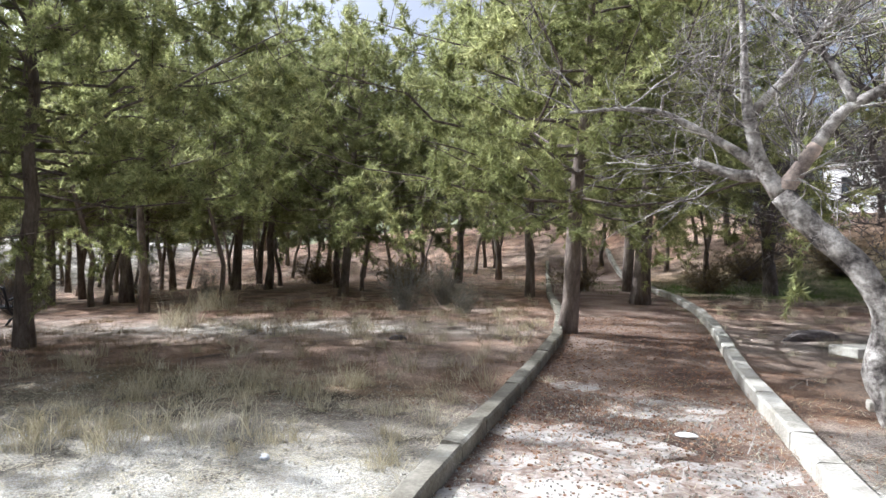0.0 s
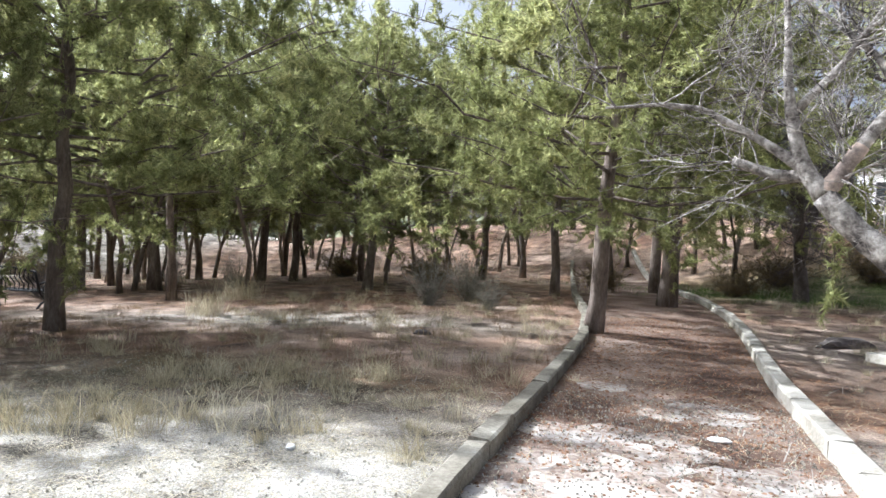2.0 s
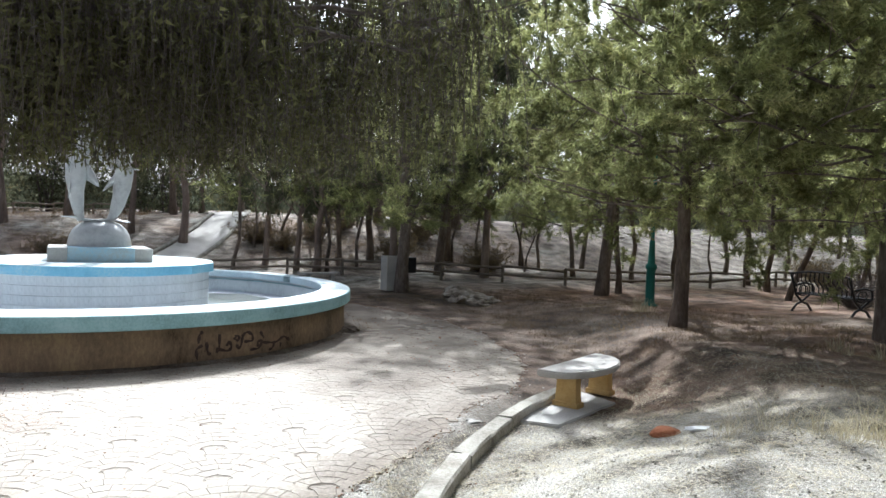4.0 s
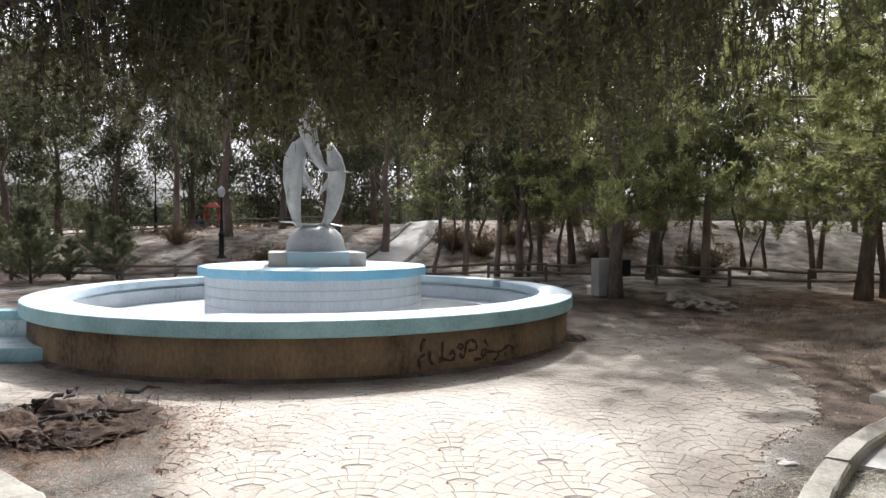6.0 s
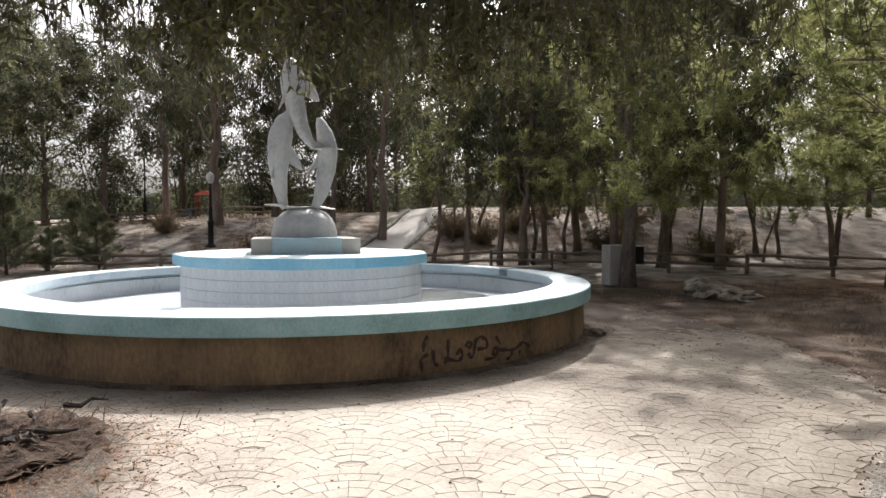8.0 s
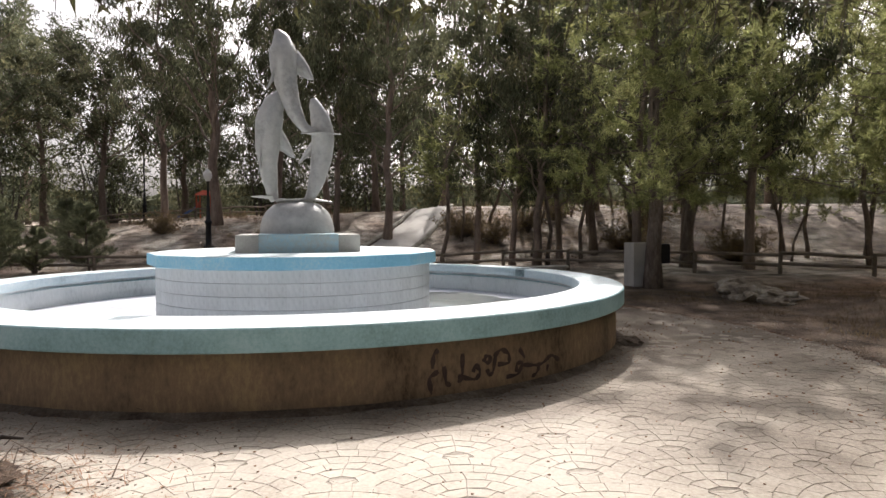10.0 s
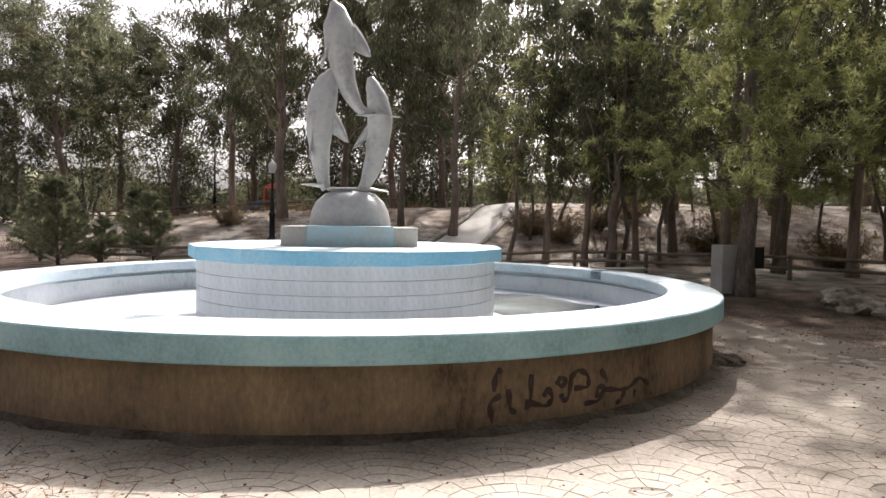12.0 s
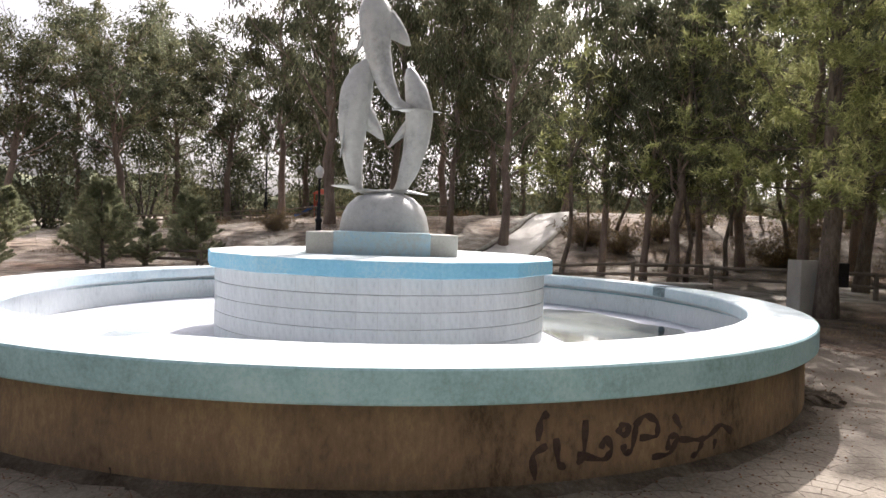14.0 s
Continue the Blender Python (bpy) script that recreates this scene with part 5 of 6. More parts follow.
M_BUSH = material("young_pine_needles", [(0.36, (0.20, 0.215, 0.12)), (0.5, (0.30, 0.315, 0.19)), (0.64, (0.40, 0.40, 0.26))], 0.8, 0.6, 0, 4, per_island=0.35, translucent=0.55)
bush = make_tree("young_pine", "young bushy pine on the slope", "shrub", conifer_bush(2, 2.2), (M_PINE_BARK, M_BUSH), "young pines")
planted(bush, [(-26.3, -11.4, 1.25), (-28.0, -9.2, 1.05), (-27.4, -10.6, 0.7), (-29.5, -12.8, 0.8), (-31.0, -15.0, 0.9), (-24.5, -13.6, 0.6), (-33.0, -12.0, 0.9), (-30.0, -17.5, 1.0)], random.Random(5))


def twig_bush(seed, tall, wide, stems, leafy):
    rng = random.Random(seed)
    v, f, lv, lf = [], [], [], []
    for i in range(stems):
        a = rng.uniform(0, 6.28)
        q = Vector((math.cos(a) * wide * rng.random(), math.sin(a) * wide * rng.random(), tall * rng.uniform(0.4, 1.0)))
        line = bent(rng, Vector((rng.uniform(-0.1, 0.1), rng.uniform(-0.1, 0.1), -0.05)), q, 4, 0.08)
        tube(v, f, line, [0.008, 0.006, 0.005, 0.004, 0.002], 3, False)
        for k in range(7):
            s = along(line, rng.uniform(0.3, 1.0))
            e = s + rand_dir(rng) * rng.uniform(0.1, 0.3)
            tube(v, f, [s, e], [0.003, 0.0015], 3, False)
            for j in range(leafy):
                d = rand_dir(rng)
                blade(lv, lf, s.lerp(e, rng.random()), d, d.cross(rand_dir(rng)).normalized(), rng.uniform(0.03, 0.06), 0.008)
    return (v, f), (lv, lf)


M_GREY_LEAF = material("grey_green_leaves", [(0.3, (0.10, 0.11, 0.07)), (0.5, (0.20, 0.20, 0.14)), (0.7, (0.32, 0.31, 0.24))], 1, 0.7, 0, 6, per_island=0.4, translucent=0.2)
silver = make_tree("shrub", "silvery dry shrub with thin twigs", "shrub", twig_bush(3, 1.3, 0.9, 60, 4), (M_TWIG, M_GREY_LEAF), "dry shrubs")
planted(silver, [(-2.3, 16.5, 1.0), (-1.5, 17.8, 1.1), (-0.8, 16.0, 0.7), (11.0, 19.0, 1.4), (13.0, 18.0, 1.2), (-9.5, 21.0, 0.9), (-13.5, 24.0, 1.2)], random.Random(8))
M_OCHRE_LEAF = material("dry_ochre_leaves", [(0.34, (0.12, 0.085, 0.045)), (0.5, (0.22, 0.165, 0.085)), (0.66, (0.34, 0.265, 0.14))], 0.8, 0.75, 0, 5, per_island=0.35, translucent=0.25)
scrub = make_tree("shrub", "dull brown undergrowth shrub", "shrub", twig_bush(13, 1.0, 1.2, 80, 22), (M_DEAD_BARK, M_OCHRE_LEAF), "undergrowth")
brush = make_tree("brush_pile", "tangled pile of dead branches behind the iron bench", "brush pile", twig_bush(29, 1.15, 1.3, 150, 0), (M_DEAD_BARK, M_BROWN_LEAF))
brush.matrix_basis = pose(BX - 1.1, BY + 2.2, height(BX - 1.1, BY + 2.2))
planted(scrub, [(-33.0, 3.9, 1.3), (-32.0, 5.0, 1.2), (-34.0, 6.8, 1.2), (-30.5, 10.0, 1.3), (-29.0, 14.0, 1.3), (-33.5, 12.0, 1.4), (-35.5, 8.5, 1.2), (-31.0, -4.0, 1.0), (-27.5, 13.0, 1.0), (2.2, 24.0, 1.0), (-3.8, 24.5, 1.2), (6.5, 24.5, 1.1), (-8.0, 27.5, 1.2), (-20.0, 25.0, 1.1), (-24.5, 29.0, 1.2), (9.0, 28.0, 1.3), (12.0, 27.5, 1.4), (-35.0, -9.0, 1.1)], random.Random(18))


# ---- grass ----
def grass_field(name, label, spots, mat, seed, tall, per, spread):
    """Tufts of blades at (x, y, size)."""
    rng = random.Random(seed)
    v, f = [], []
    for x, y, s in spots:
        for k in range(per):
            px, py = x + rng.gauss(0, spread * s), y + rng.gauss(0, spread * s)
            p = Vector((px, py, land(px, py) - 0.02))
            d = Vector((rng.gauss(0, 0.35), rng.gauss(0, 0.35), 1)).normalized()
            q = d.cross(rand_dir(rng)).normalized() * rng.uniform(0.001, 0.0019) * (1 + s)
            h = tall * s * rng.uniform(0.35, 1.0)
            b = len(v)
            tip = p + d * h + Vector((d.x, d.y, -0.25)) * h * 0.4
            v.extend([p - q, p + q, p + d * h * 0.6 + q * 0.8, p + d * h * 0.6 - q * 0.8, tip])
            f.extend([(b, b + 1, b + 2, b + 3), (b + 3, b + 2, b + 4)])
    ob = link_mesh(name, v, f, mat)
    return tagged(ob, label, "grass", kind="stuff")


M_BROWN_GRASS = material("brown_grass", [(0.36, (0.12, 0.08, 0.045)), (0.5, (0.24, 0.17, 0.09)), (0.64, (0.38, 0.29, 0.17))], 0.6, 0.85, 0, 6, per_island=0.3, translucent=0.3)
rg = random.Random(31)
spots = [(-2.9, 5.6, 1.0), (-2.5, 5.35, 0.9), (-2.2, 5.5, 1.2), (-1.95, 5.6, 1.2), (-1.7, 5.5, 1.0), (-1.5, 5.75, 1.1), (-0.25, 5.3, 0.8), (-0.35, 5.9, 0.7), (-3.4, 5.2, 1.0), (-1.2, 5.6, 0.7), (-0.1, 6.4, 0.8), (0.0, 7.2, 0.8)]
spots += [(rg.uniform(-4.0, -0.2), rg.uniform(5.0, 7.6), rg.uniform(0.25, 0.7)) for _ in range(45)]
spots += [(rg.uniform(-4.6, -1.3), rg.uniform(4.9, 5.8), rg.uniform(0.6, 1.15)) for _ in range(14)]
spots += [(rg.uniform(-3.6, -1.0), rg.uniform(6.8, 8.2), rg.uniform(0.6, 1.0)) for _ in range(26)]
spots += [(rg.uniform(-7, 1), rg.uniform(8, 20), rg.uniform(0.4, 1.0)) for _ in range(140)]
spots += [(rg.uniform(4, 14), rg.uniform(9, 22), rg.uniform(0.3, 0.8)) for _ in range(160)]
grass_field("dry_grass", "sparse tufts of dry straw-coloured grass", spots, M_GRASS, 3, 0.44, 46, 0.08)
grass_field("straw_bush", "spiky dry straw bush among the pines", [(-7.3, 16.5, 1.6), (-7.0, 16.7, 1.5), (-6.2, 13.2, 1.3), (-13.2, 4.6 + 6, 0.8)], M_GRASS, 4, 0.6, 160, 0.14)
lawn = [(rg.gauss(9.5, 3.2), rg.gauss(25.5, 1.8), rg.uniform(0.6, 1.2)) for _ in range(260)]
grass_field("green_grass", "patch of fresh green grass below the bank", lawn, M_GREEN_GRASS, 6, 0.3, 36, 0.2)
bank = [(rg.uniform(-42, -28), rg.uniform(-16, 18), rg.uniform(0.5, 1.4)) for _ in range(420)]
grass_field("bank_grass", "dry scrubby grass on the bank", [b for b in bank if abs(b[1] - 1.5) > 2.2], M_BROWN_GRASS, 7, 0.55, 44, 0.3)
grass_field("slope_grass", "dry grass under the far trees", [(rg.uniform(-30, 10), rg.uniform(22, 44), rg.uniform(0.5, 1.3)) for _ in range(380)], M_GRASS, 8, 0.45, 22, 0.25)


wood_grass = [(rg.uniform(-9, 0.6), rg.uniform(8.5, 19), rg.uniform(0.4, 1.0)) for _ in range(260)]
grass_field("wood_grass", "grey-brown withered grass under the pines", wood_grass, M_BROWN_GRASS, 14, 0.26, 34, 0.16)
rise = []
for _ in range(900):
    x, y = rg.uniform(-20, -8.5), rg.uniform(5.5, 12.5)
    if math.hypot(x - CX, y - CY) > plaza_edge(x, y) + 0.9:
        rise.append((x, y, rg.uniform(0.5, 1.1)))
grass_field("brown_grass", "low withered brown grass behind the plaza", rise, M_BROWN_GRASS, 12, 0.14, 26, 0.22)


# ---- litter on the ground ----
def scatter(name, label, category, mat, seed, places, lo, hi, flat):
    """Small irregular stones or scraps as one object."""
    rng = random.Random(seed)
    v, f = [], []
    for x, y, z in places:
        s = rng.uniform(lo, hi)
        b = len(v)
        turn = rng.uniform(0, 6.28)
        for k in range(5):
            a = turn + k * 1.257
            w = s * rng.uniform(0.6, 1.1)
            v.append((x + math.cos(a) * w, y + math.sin(a) * w, z - 0.01))
        for k in range(5):
            a = turn + k * 1.257 + 0.2
            w = s * rng.uniform(0.35, 0.75)
            v.append((x + math.cos(a) * w, y + math.sin(a) * w, z + s * flat * rng.uniform(0.6, 1.2)))
        f.append(tuple(b + 5 + k for k in range(5)))
        f += [(b + k, b + (k + 1) % 5, b + 5 + (k + 1) % 5, b + 5 + k) for k in range(5)]
    return tagged(link_mesh(name, v, f, mat), label, category, kind="stuff")


def on_land(n, x0, x1, y0, y1, keep=lambda x, y: True):
    out = []
    for _ in range(n):
        x, y = rg.uniform(x0, x1), rg.uniform(y0, y1)
        if keep(x, y):
            on_path = path_left(y) < x < path_right(y) and y > 2
            out.append((x, y, height(x, y) if on_path else land(x, y)))
    return out


off_plaza = lambda x, y: math.hypot(x - CX, y - CY) > 9.5
scatter("pebbles", "small pale pebbles and clods", "stones", M_GROUND, 1, on_land(22000, -8, 3, 1.5, 8, off_plaza), 0.003, 0.013, 0.4)
M_LEAFLITTER = material("fallen_leaves", [(0.3, (0.10, 0.055, 0.03)), (0.5, (0.22, 0.12, 0.07)), (0.7, (0.38, 0.25, 0.16))], 2, 0.9, 0, 12, per_island=0.4)
scatter("fallen_leaves", "brown fallen leaves and bark scraps", "leaves", M_LEAFLITTER, 2, on_land(2600, 0.1, 3.6, 4.2, 16) + on_land(1800, -12, 6, 5.8, 16, off_plaza) + [(x, y, 0.01) for x, y, z in on_land(500, -16, -6, 4.2, 8.2, lambda x, y: 4.9 < math.hypot(x - CX, y - CY) < 9.3)], 0.008, 0.026, 0.05)
scatter("plaza_dust", "leaf scraps and grit on the plaza", "leaves", M_LEAFLITTER, 5, [(x, y, 0.008) for x, y, z in on_land(500, -12, -5, -4, 5, lambda x, y: 4.95 < math.hypot(x - CX, y - CY) < 9.3)], 0.006, 0.018, 0.08)


def needle_mat(name, label, mat, seed, places, lo, hi, wide):
    """Fallen needles and straws lying on the ground, one object."""
    rng = random.Random(seed)
    v, f = [], []
    for x, y, z in places:
        a, h = rng.uniform(0, 6.283), rng.uniform(lo, hi)
        d = Vector((math.cos(a), math.sin(a), rng.uniform(-0.05, 0.35))) * h
        q = Vector((-math.sin(a), math.cos(a), 0)) * wide
        p = Vector((x, y, z + 0.012))
        b = len(v)
        v += [p - q, p + q, p + d + q * 0.5, p + d - q * 0.5]
        f.append((b, b + 1, b + 2, b + 3))
    return tagged(link_mesh(name, v, f, mat), label, "litter", kind="stuff")


needle_mat("fine_straw", "fine bleached straw and dry grass on sand", M_GRASS, 44, on_land(42000, -8, 0.2, 2.2, 7.5, off_plaza), 0.02, 0.08, 0.0016)
needle_mat("straw_litter", "scattered pale straws and dry needles on sand", M_GRASS, 41, on_land(14000, -9, 4, 2, 9, off_plaza), 0.03, 0.13, 0.0022)
M_RED_NEEDLE = material("red_needles", [(0.3, (0.13, 0.06, 0.03)), (0.5, (0.24, 0.12, 0.06)), (0.7, (0.38, 0.22, 0.12))], 1, 0.8, 0, 10, per_island=0.4)
needle_mat("needle_litter", "thick carpet of fallen red-brown pine needles", M_RED_NEEDLE, 42, on_land(16000, -14, 6, 6.5, 22, off_plaza) + on_land(7000, 0.4, 4.2, 5.2, 16), 0.05, 0.16, 0.003)
needle_mat("twig_litter", "small broken twigs on the ground", M_TWIG, 43, on_land(500, -9, 6, 2.5, 12, off_plaza), 0.08, 0.35, 0.005)


def ring_places(n, r0, r1):
    out = []
    for _ in range(n):
        a, r = rg.uniform(-2.2, 2.0), r0 + (r1 - r0) * rg.random() ** 2
        out.append((CX + r * math.cos(a), CY + r * math.sin(a), 0.006))
    return out


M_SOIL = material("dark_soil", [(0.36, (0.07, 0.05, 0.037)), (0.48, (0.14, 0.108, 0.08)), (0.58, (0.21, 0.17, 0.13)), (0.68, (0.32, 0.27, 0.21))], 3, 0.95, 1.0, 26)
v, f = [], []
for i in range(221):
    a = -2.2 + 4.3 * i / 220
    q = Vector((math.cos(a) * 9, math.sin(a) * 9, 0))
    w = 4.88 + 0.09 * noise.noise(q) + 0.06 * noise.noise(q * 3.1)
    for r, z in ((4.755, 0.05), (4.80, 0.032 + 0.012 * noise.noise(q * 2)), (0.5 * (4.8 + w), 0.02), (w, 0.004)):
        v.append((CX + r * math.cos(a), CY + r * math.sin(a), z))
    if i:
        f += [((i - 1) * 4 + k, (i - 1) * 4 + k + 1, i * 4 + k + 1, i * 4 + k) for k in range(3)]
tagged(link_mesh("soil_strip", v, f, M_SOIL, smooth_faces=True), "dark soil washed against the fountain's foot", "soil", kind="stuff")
scatter("wall_foot_leaves", "brown leaf scraps along the fountain's foot", "leaves", M_LEAFLITTER, 62, ring_places(1300, 4.80, 5.35), 0.005, 0.014, 0.08)


edge_places = []
while len(edge_places) < 6500:
    a = radians(rg.uniform(8, 112))
    x, y = CX + 9 * math.cos(a), CY + 9 * math.sin(a)
    r = plaza_edge(x, y) + rg.gauss(0.35, 0.45)
    x, y = CX + r * math.cos(a), CY + r * math.sin(a)
    edge_places.append((x, y, max(land(x, y), 0.003)))
scatter("edge_gravel", "dark gravel and soil along the paving's ragged edge", "gravel", M_SOIL, 63, edge_places[:3600], 0.004, 0.012, 0.25)
scatter("edge_leaves", "brown leaf scraps along the paving's ragged edge", "leaves", M_LEAFLITTER, 64, edge_places[3600:6300], 0.005, 0.015, 0.06)
scatter("pale_scraps", "pale dry leaf and paper scraps by the kerb", "litter", M_TERRAZZO, 65, edge_places[6300:], 0.01, 0.03, 0.12)


def lump(name, label, category, x, y, size, mat, seed, rough=0.25, z=None):
    """A weathered stone or clod."""
    bm = bmesh.new()
    bmesh.ops.create_icosphere(bm, subdivisions=3, radius=1.0)
    for q in bm.verts:
        k = 1 + rough * noise.noise(q.co * 1.6 + Vector((seed, 0, 0))) + 0.4 * rough * noise.noise(q.co * 4 + Vector((0, seed, 0)))
        q.co = Vector((q.co.x * size[0], q.co.y * size[1], q.co.z * size[2])) * k
    ob = part(name, bm, mat)
    ob.matrix_basis = pose(x, y, (height(x, y) if z is None else z) + size[2] * 0.35, 0, 0, seed * 47)
    return tagged(ob, label, category)


for k, (x, y, s) in enumerate([(-18.1, 8.3, 0.55), (-17.6, 8.6, 0.4), (-18.7, 8.2, 0.45), (-19.2, 8.5, 0.5), (-17.2, 8.3, 0.25)]):
    lump("rock", "pale rough rock at the plaza's edge", "rock", x, y, (s, s * 0.8, s * 0.42), M_ROCK, k + 1, 0.6)
lump("rock", "small white stone beside the kerb", "rock", -7.06, 3.75, (0.10, 0.07, 0.035), M_TERRAZZO, 9, 0.7, z=0.0)
lump("soil_clod", "small heap of soil at the fountain's foot", "soil", -13.45, 3.85, (0.26, 0.15, 0.07), M_SOIL, 31, 0.5, z=0.0)
lump("log_stump", "dark fallen log end on the needles", "log", -1.45, 11.6, (0.15, 0.08, 0.06), M_DEAD_BARK, 12)
lump("broken_brick", "broken orange brick on the slope", "brick", -5.3, 4.85, (0.13, 0.09, 0.06), M_BRICK_ORANGE, 13)
lump("plastic_strip", "torn white plastic strip beside a broken brick", "litter", -5.1, 5.1, (0.2, 0.05, 0.02), M_PAPER, 17, 0.5)
lump("paper_scrap", "crumpled white paper scrap on the sand", "litter", -1.1, 5.2, (0.05, 0.035, 0.025), M_PAPER, 14)
lump("paper_scrap", "white wrapper on the garden path", "litter", 2.05, 6.4, (0.09, 0.06, 0.02), M_PAPER, 15)
lump("fallen_log", "dark rotten log lying beyond the path", "log", 5.6, 13.2, (0.6, 0.16, 0.14), M_DEAD_BARK, 16, 0.4)
for k, (x, y, s) in enumerate([(4.7, 6.8, 0.10), (4.95, 7.2, 0.16), (5.1, 6.9, 0.12), (4.4, 7.3, 0.07), (5.3, 7.1, 0.2)]):
    lump("rubble", "broken concrete rubble on the sand", "rock", x, y, (s, s * 0.8, s * 0.6), M_CONCRETE, 20 + k, 0.6)

# picnic slabs beside the bare tree
bench2 = empty("slab_bench", pose(5.15, 9.7, height(5.15, 9.7), 0, 0, 22), "low broken concrete bench in the shade", "bench")
bm = bmesh.new()
box(bm, (1.35, 0.45, 0.12), (0, 0, 0.36), 0, 0.02)
part("seat", bm, M_KERB, bench2)
bm = bmesh.new()
box(bm, (0.2, 0.36, 0.34), (0.2, 0, 0.15), 0, 0.015)
part("leg", bm, M_KERB, bench2)
v, f = [], []
tube(v, f, [Vector((0, 0, 0)), Vector((0.02, 0, 0)), Vector((1.2, 0, 0)), Vector((1.22, 0, 0))], [0.12, 0.15, 0.15, 0.12], 12)
drum = link_mesh("concrete_post", v, f, M_KERB)
drum.matrix_basis = pose(4.98, 8.15, height(5, 8.2) + 0.15, 0, 0, 20)
tagged(drum, "toppled round concrete post", "post")
bm = bmesh.new()
box(bm, (0.28, 0.5, 0.42), (0, 0, 0.2), 0, 0.03)
block = part("concrete_block", bm, M_KERB)
block.matrix_basis = pose(5.1, 7.45, height(5.1, 7.45), 0, 0, 35)
tagged(block, "chipped concrete block standing on end", "block")
bm = bmesh.new()
box(bm, (1.3, 0.2, 0.1), (0, 0, 0.03), 0, 0.02)
strip = part("kerb_fragment", bm, M_KERB)
strip.matrix_basis = pose(4.75, 7.75, height(4.75, 7.75), 0, 0, -15)
tagged(strip, "loose kerb fragment on the ground", "kerb")

# ---- heap of burnt branches in the tree pit ----
rngh = random.Random(77)
M_MOULD = material("leaf_mould", [(0.36, (0.03, 0.02, 0.014)), (0.48, (0.075, 0.05, 0.035)), (0.58, (0.14, 0.095, 0.065)), (0.68, (0.24, 0.17, 0.12))], 3, 0.95, 1.0, 22)
heap = empty("branch_heap", pose(-8.55, -2.45, 0.0), "heap of charred branches and dark leaf mould", "heap")
bm = bmesh.new()
bmesh.ops.create_icosphere(bm, subdivisions=5, radius=1.0)
for q in bm.verts:
    k = 1 + 0.45 * noise.noise(q.co * 1.7) + 0.15 * noise.noise(q.co * 6)
    crease = 0.6 + 1.5 * abs(noise.noise(Vector((q.co.x * 2.6, q.co.y * 2.6, 3)))) + 0.5 * abs(noise.noise(Vector((q.co.x * 7, q.co.y * 7, 1))))
    q.co = Vector((q.co.x * 0.85 * k, q.co.y * 0.7 * k, max(q.co.z, -0.2) * 0.15 * k * crease))
part("mould", bm, M_MOULD, heap)
for i in range(26):
    v, f = [], []
    a = rngh.uniform(0, 6.28)
    p = Vector((rngh.uniform(-0.6, 0.6), rngh.uniform(-0.5, 0.5), rngh.uniform(0.12, 0.24)))
    tube(v, f, bent(rngh, p, p + Vector((math.cos(a), math.sin(a), rngh.uniform(-0.15, 0.05))) * rngh.uniform(0.15, 0.4), 3, 0.04), [0.025, 0.022, 0.016, 0.008], 6)
    link_mesh("branch", v, f, M_CHAR, heap)


needle_mat("heap_twigs", "dark twigs and bark strewn round the heap", M_MOULD, 78, [(rngh.gauss(-8.5, 0.55), rngh.gauss(-2.4, 0.45), max(0.0, 0.13 * (1 - rngh.random()))) for _ in range(1100)], 0.06, 0.28, 0.006)
needle_mat("heap_leaves", "brown needles and leaf mould strewn round the heap", M_RED_NEEDLE, 79, [(rngh.gauss(-8.1, 0.8), rngh.gauss(-2.1, 0.6), 0.0) for _ in range(5000)], 0.03, 0.13, 0.003)
scatter("heap_gravel", "grey gravel and leaf scraps round the heap", "gravel", M_SOIL, 80, [(rngh.gauss(-7.9, 0.8), rngh.gauss(-2.2, 0.7), 0.004) for _ in range(3000)], 0.006, 0.02, 0.3)


# ---- paving: flagstones and fan cobbles ----
def paver(verts2d, thick=0.02, bevel=0.008):
    """Verts and faces of one stone: a top with sloped edges."""
    n = len(verts2d)
    cx, cy = sum(p[0] for p in verts2d) / n, sum(p[1] for p in verts2d) / n
    vs = [(x, y, 0.0) for x, y in verts2d]
    for x, y in verts2d:
        d = math.hypot(x - cx, y - cy) or 1
        k = 1 - bevel / d
        vs.append((cx + (x - cx) * k, cy + (y - cy) * k, thick))
    fs = [tuple(range(n, 2 * n))] + [(i, (i + 1) % n, n + (i + 1) % n, n + i) for i in range(n)]
    return vs, fs


rf = random.Random(5)
flag_meshes = []
for k in range(7):
    n = rf.choice((5, 6, 6, 7))
    pts = [(math.cos(6.283 * i / n + rf.uniform(-0.2, 0.2)) * rf.uniform(0.20, 0.40), math.sin(6.283 * i / n + rf.uniform(-0.2, 0.2)) * rf.uniform(0.18, 0.36)) for i in range(n)]
    vs, fs = paver(pts, 0.009, 0.025)
    me = bpy.data.meshes.new("flagstone")
    me.from_pydata(vs, [], fs)
    me.materials.append(M_FLAG)
    flag_meshes.append(me)
count = 0
for j in range(22):
    y = 3.0 + j * 0.42
    for i in range(6):
        x = path_left(y) + 0.3 + i * 0.44 + (j % 2) * 0.22
        if x > path_right(y) - 0.2 or rf.random() < max(0.0, 0.13 * (j - 6)):
            continue
        x, yy = x + rf.uniform(-0.04, 0.04), y + rf.uniform(-0.04, 0.04)
        share("flagstone", rf.choice(flag_meshes), pose(x, yy, height(x, yy) - 0.0175 + rf.uniform(0, 0.004), rf.uniform(-0.4, 0.4), rf.uniform(-0.4, 0.4), rf.uniform(0, 360)), garden_path)

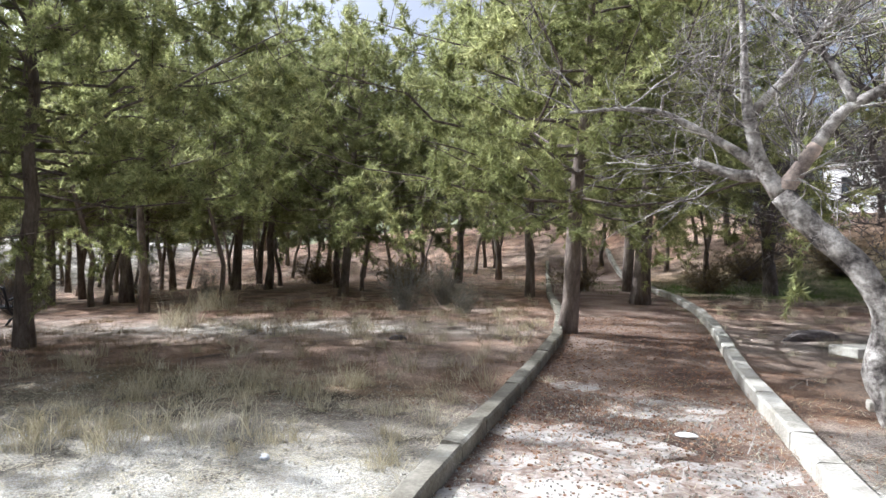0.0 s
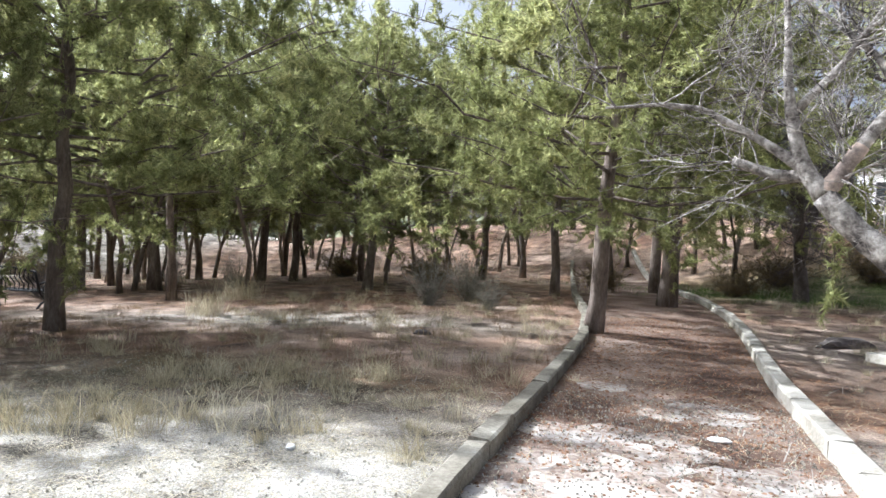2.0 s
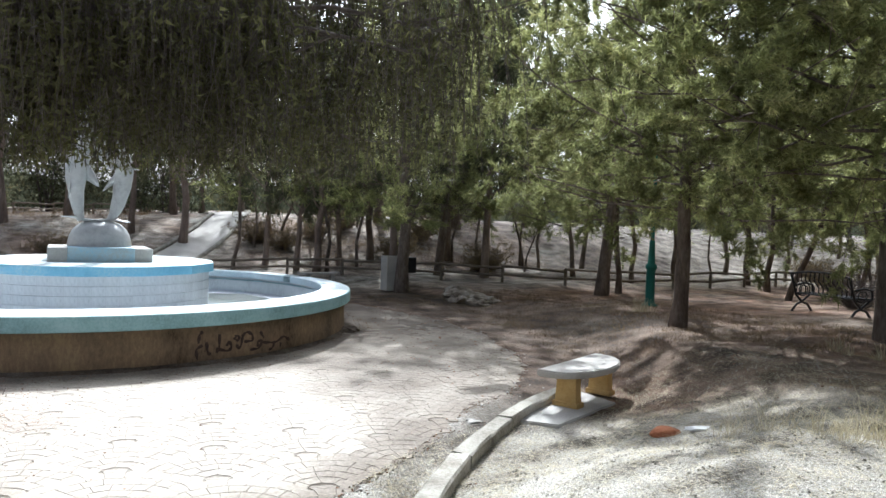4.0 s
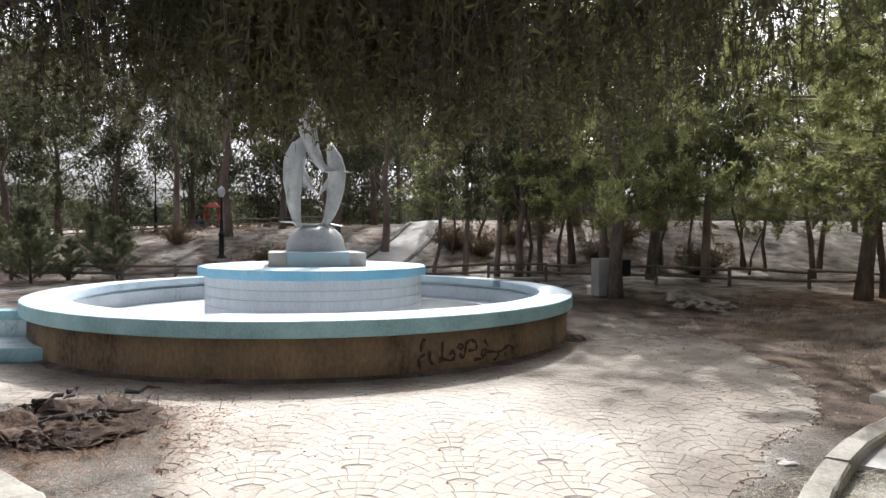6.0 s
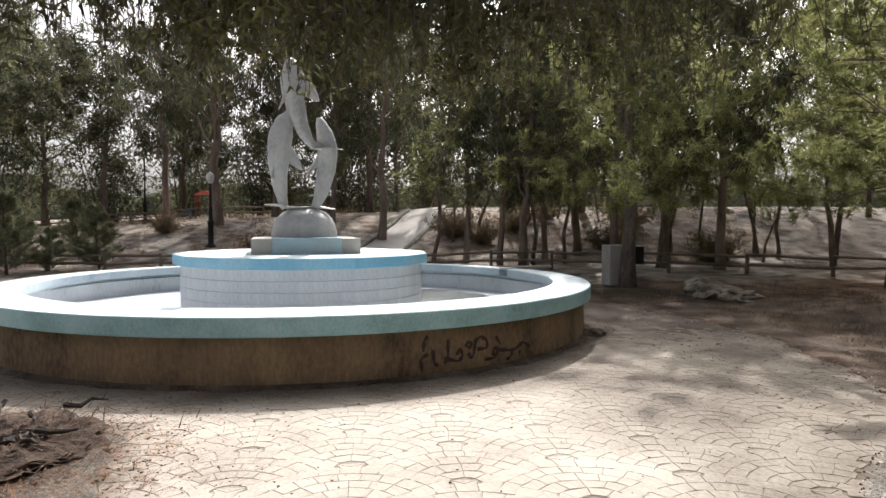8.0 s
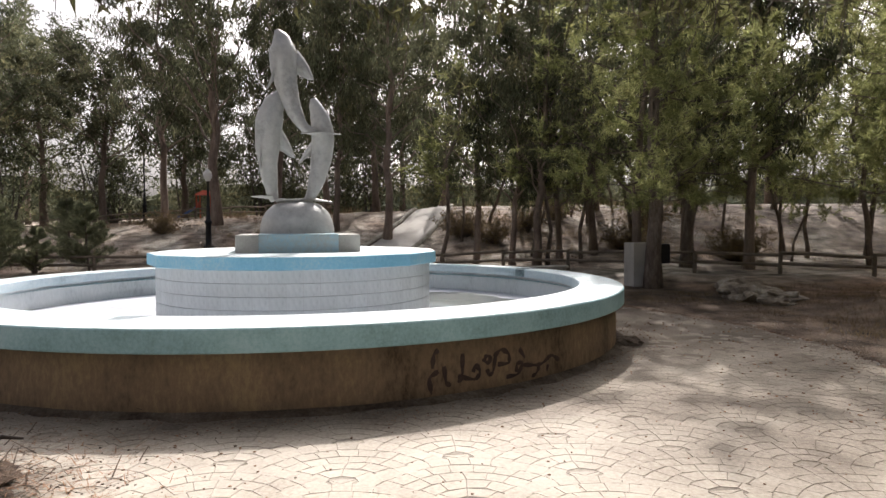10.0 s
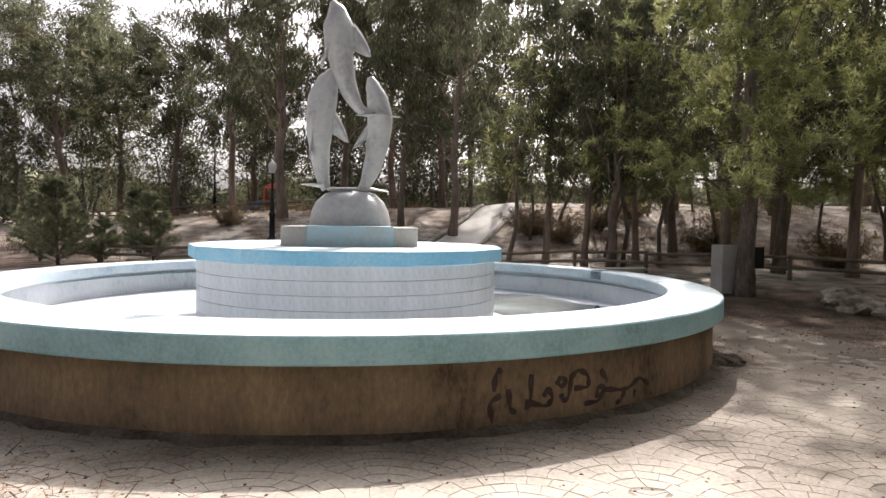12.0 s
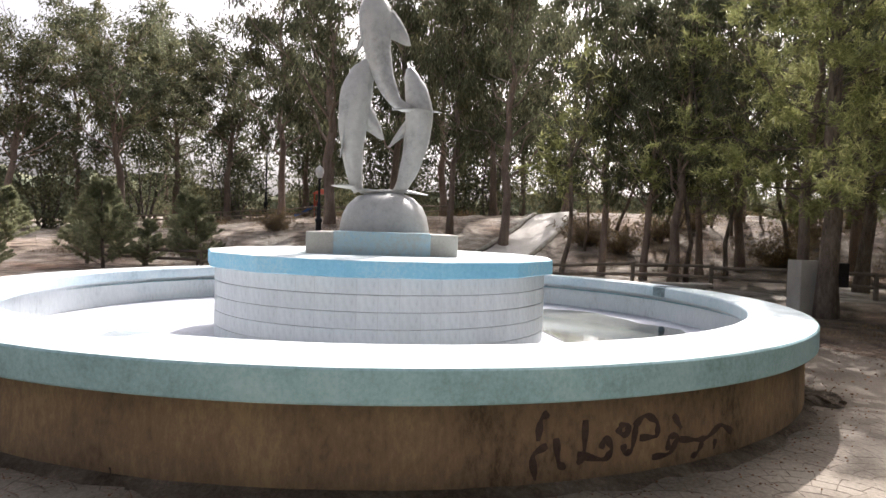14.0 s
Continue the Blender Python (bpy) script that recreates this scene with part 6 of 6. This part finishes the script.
def bend(x, y):
    """Uneven joints: every stone corner shifted by a smooth field."""
    return (x + 0.03 * noise.noise(Vector((x * 3.3, y * 3.3, 11))) + 0.012 * noise.noise(Vector((x * 8, y * 8, 3))),
            y + 0.03 * noise.noise(Vector((x * 3.3, y * 3.3, 27))) + 0.012 * noise.noise(Vector((x * 8, y * 8, 19))))


FAN_R, PITCH, RING = 0.78, 0.39, 0.13
rest_v, rest_f = [], []
near_count = 0
for row in range(-34, 14):
    for col in range(-7, 9):
        x0, y0 = -8.0 + row * PITCH, 0.3 + (col + (row % 2) * 0.5) * 2 * FAN_R
        for ring in range(6):
            r0, r1 = FAN_R - (ring + 1) * RING + 0.002, FAN_R - ring * RING - 0.002
            n = max(3, round(math.pi * 2 * (r0 + r1) / 2 / 0.145))
            for s in range(n):
                a0, a1 = 2 * math.pi * s / n, 2 * math.pi * (s + 1) / n
                mid, rm = (a0 + a1) / 2, (r0 + r1) / 2
                mx, my = x0 + rm * math.cos(mid), y0 + rm * math.sin(mid)
                r = math.hypot(mx - CX, my - CY)
                if not 4.85 < r < plaza_edge(mx, my) or (mx < -15 and my < 0):
                    continue
                if any(math.hypot(mx - (x0 + PITCH), my - (y0 + k * FAN_R)) < FAN_R - 0.085 for k in (-1, 1)) or math.hypot(mx - x0 - 2 * PITCH, my - y0) < FAN_R - 0.085 or any(math.hypot(mx - (x0 + 3 * PITCH), my - (y0 + k * FAN_R)) < FAN_R - 0.085 for k in (-1, 1)):
                    continue
                g = 0.002 / rm
                corners = [(x0 + rr * math.cos(aa), y0 + rr * math.sin(aa)) for rr, aa in ((r0, a0 + g), (r1, a0 + g), (r1, a1 - g), (r0, a1 - g))]
                quad = [(p - mx, q - my) for p, q in (bend(*c) for c in corners)]
                vs, fs = paver(quad, 0.005, 0.002)
                dz = rf.uniform(-0.001, 0.001) + 0.0004 * row
                if -7.6 < mx < -6.4 and -0.6 < my < 2.4 and near_count < 300:
                    near_count += 1
                    me = bpy.data.meshes.new("cobble")
                    me.from_pydata(vs, [], fs)
                    me.materials.append(M_STONE)
                    share("cobble", me, pose(mx - CX, my - CY, dz), plaza)
                else:
                    b = len(rest_v)
                    rest_v += [(x + mx - CX, y + my - CY, z + dz) for x, y, z in vs]
                    rest_f += [tuple(b + q for q in fc) for fc in fs]
cob = link_mesh("cobbles", rest_v, rest_f, M_STONE, plaza)
cob["kind"] = "stuff"
cob.data.attributes.new("dirt_shade", "FLOAT", "POINT").data.foreach_set("value", [paving_dirt_shade(CX + q[0], CY + q[1]) for q in rest_v])
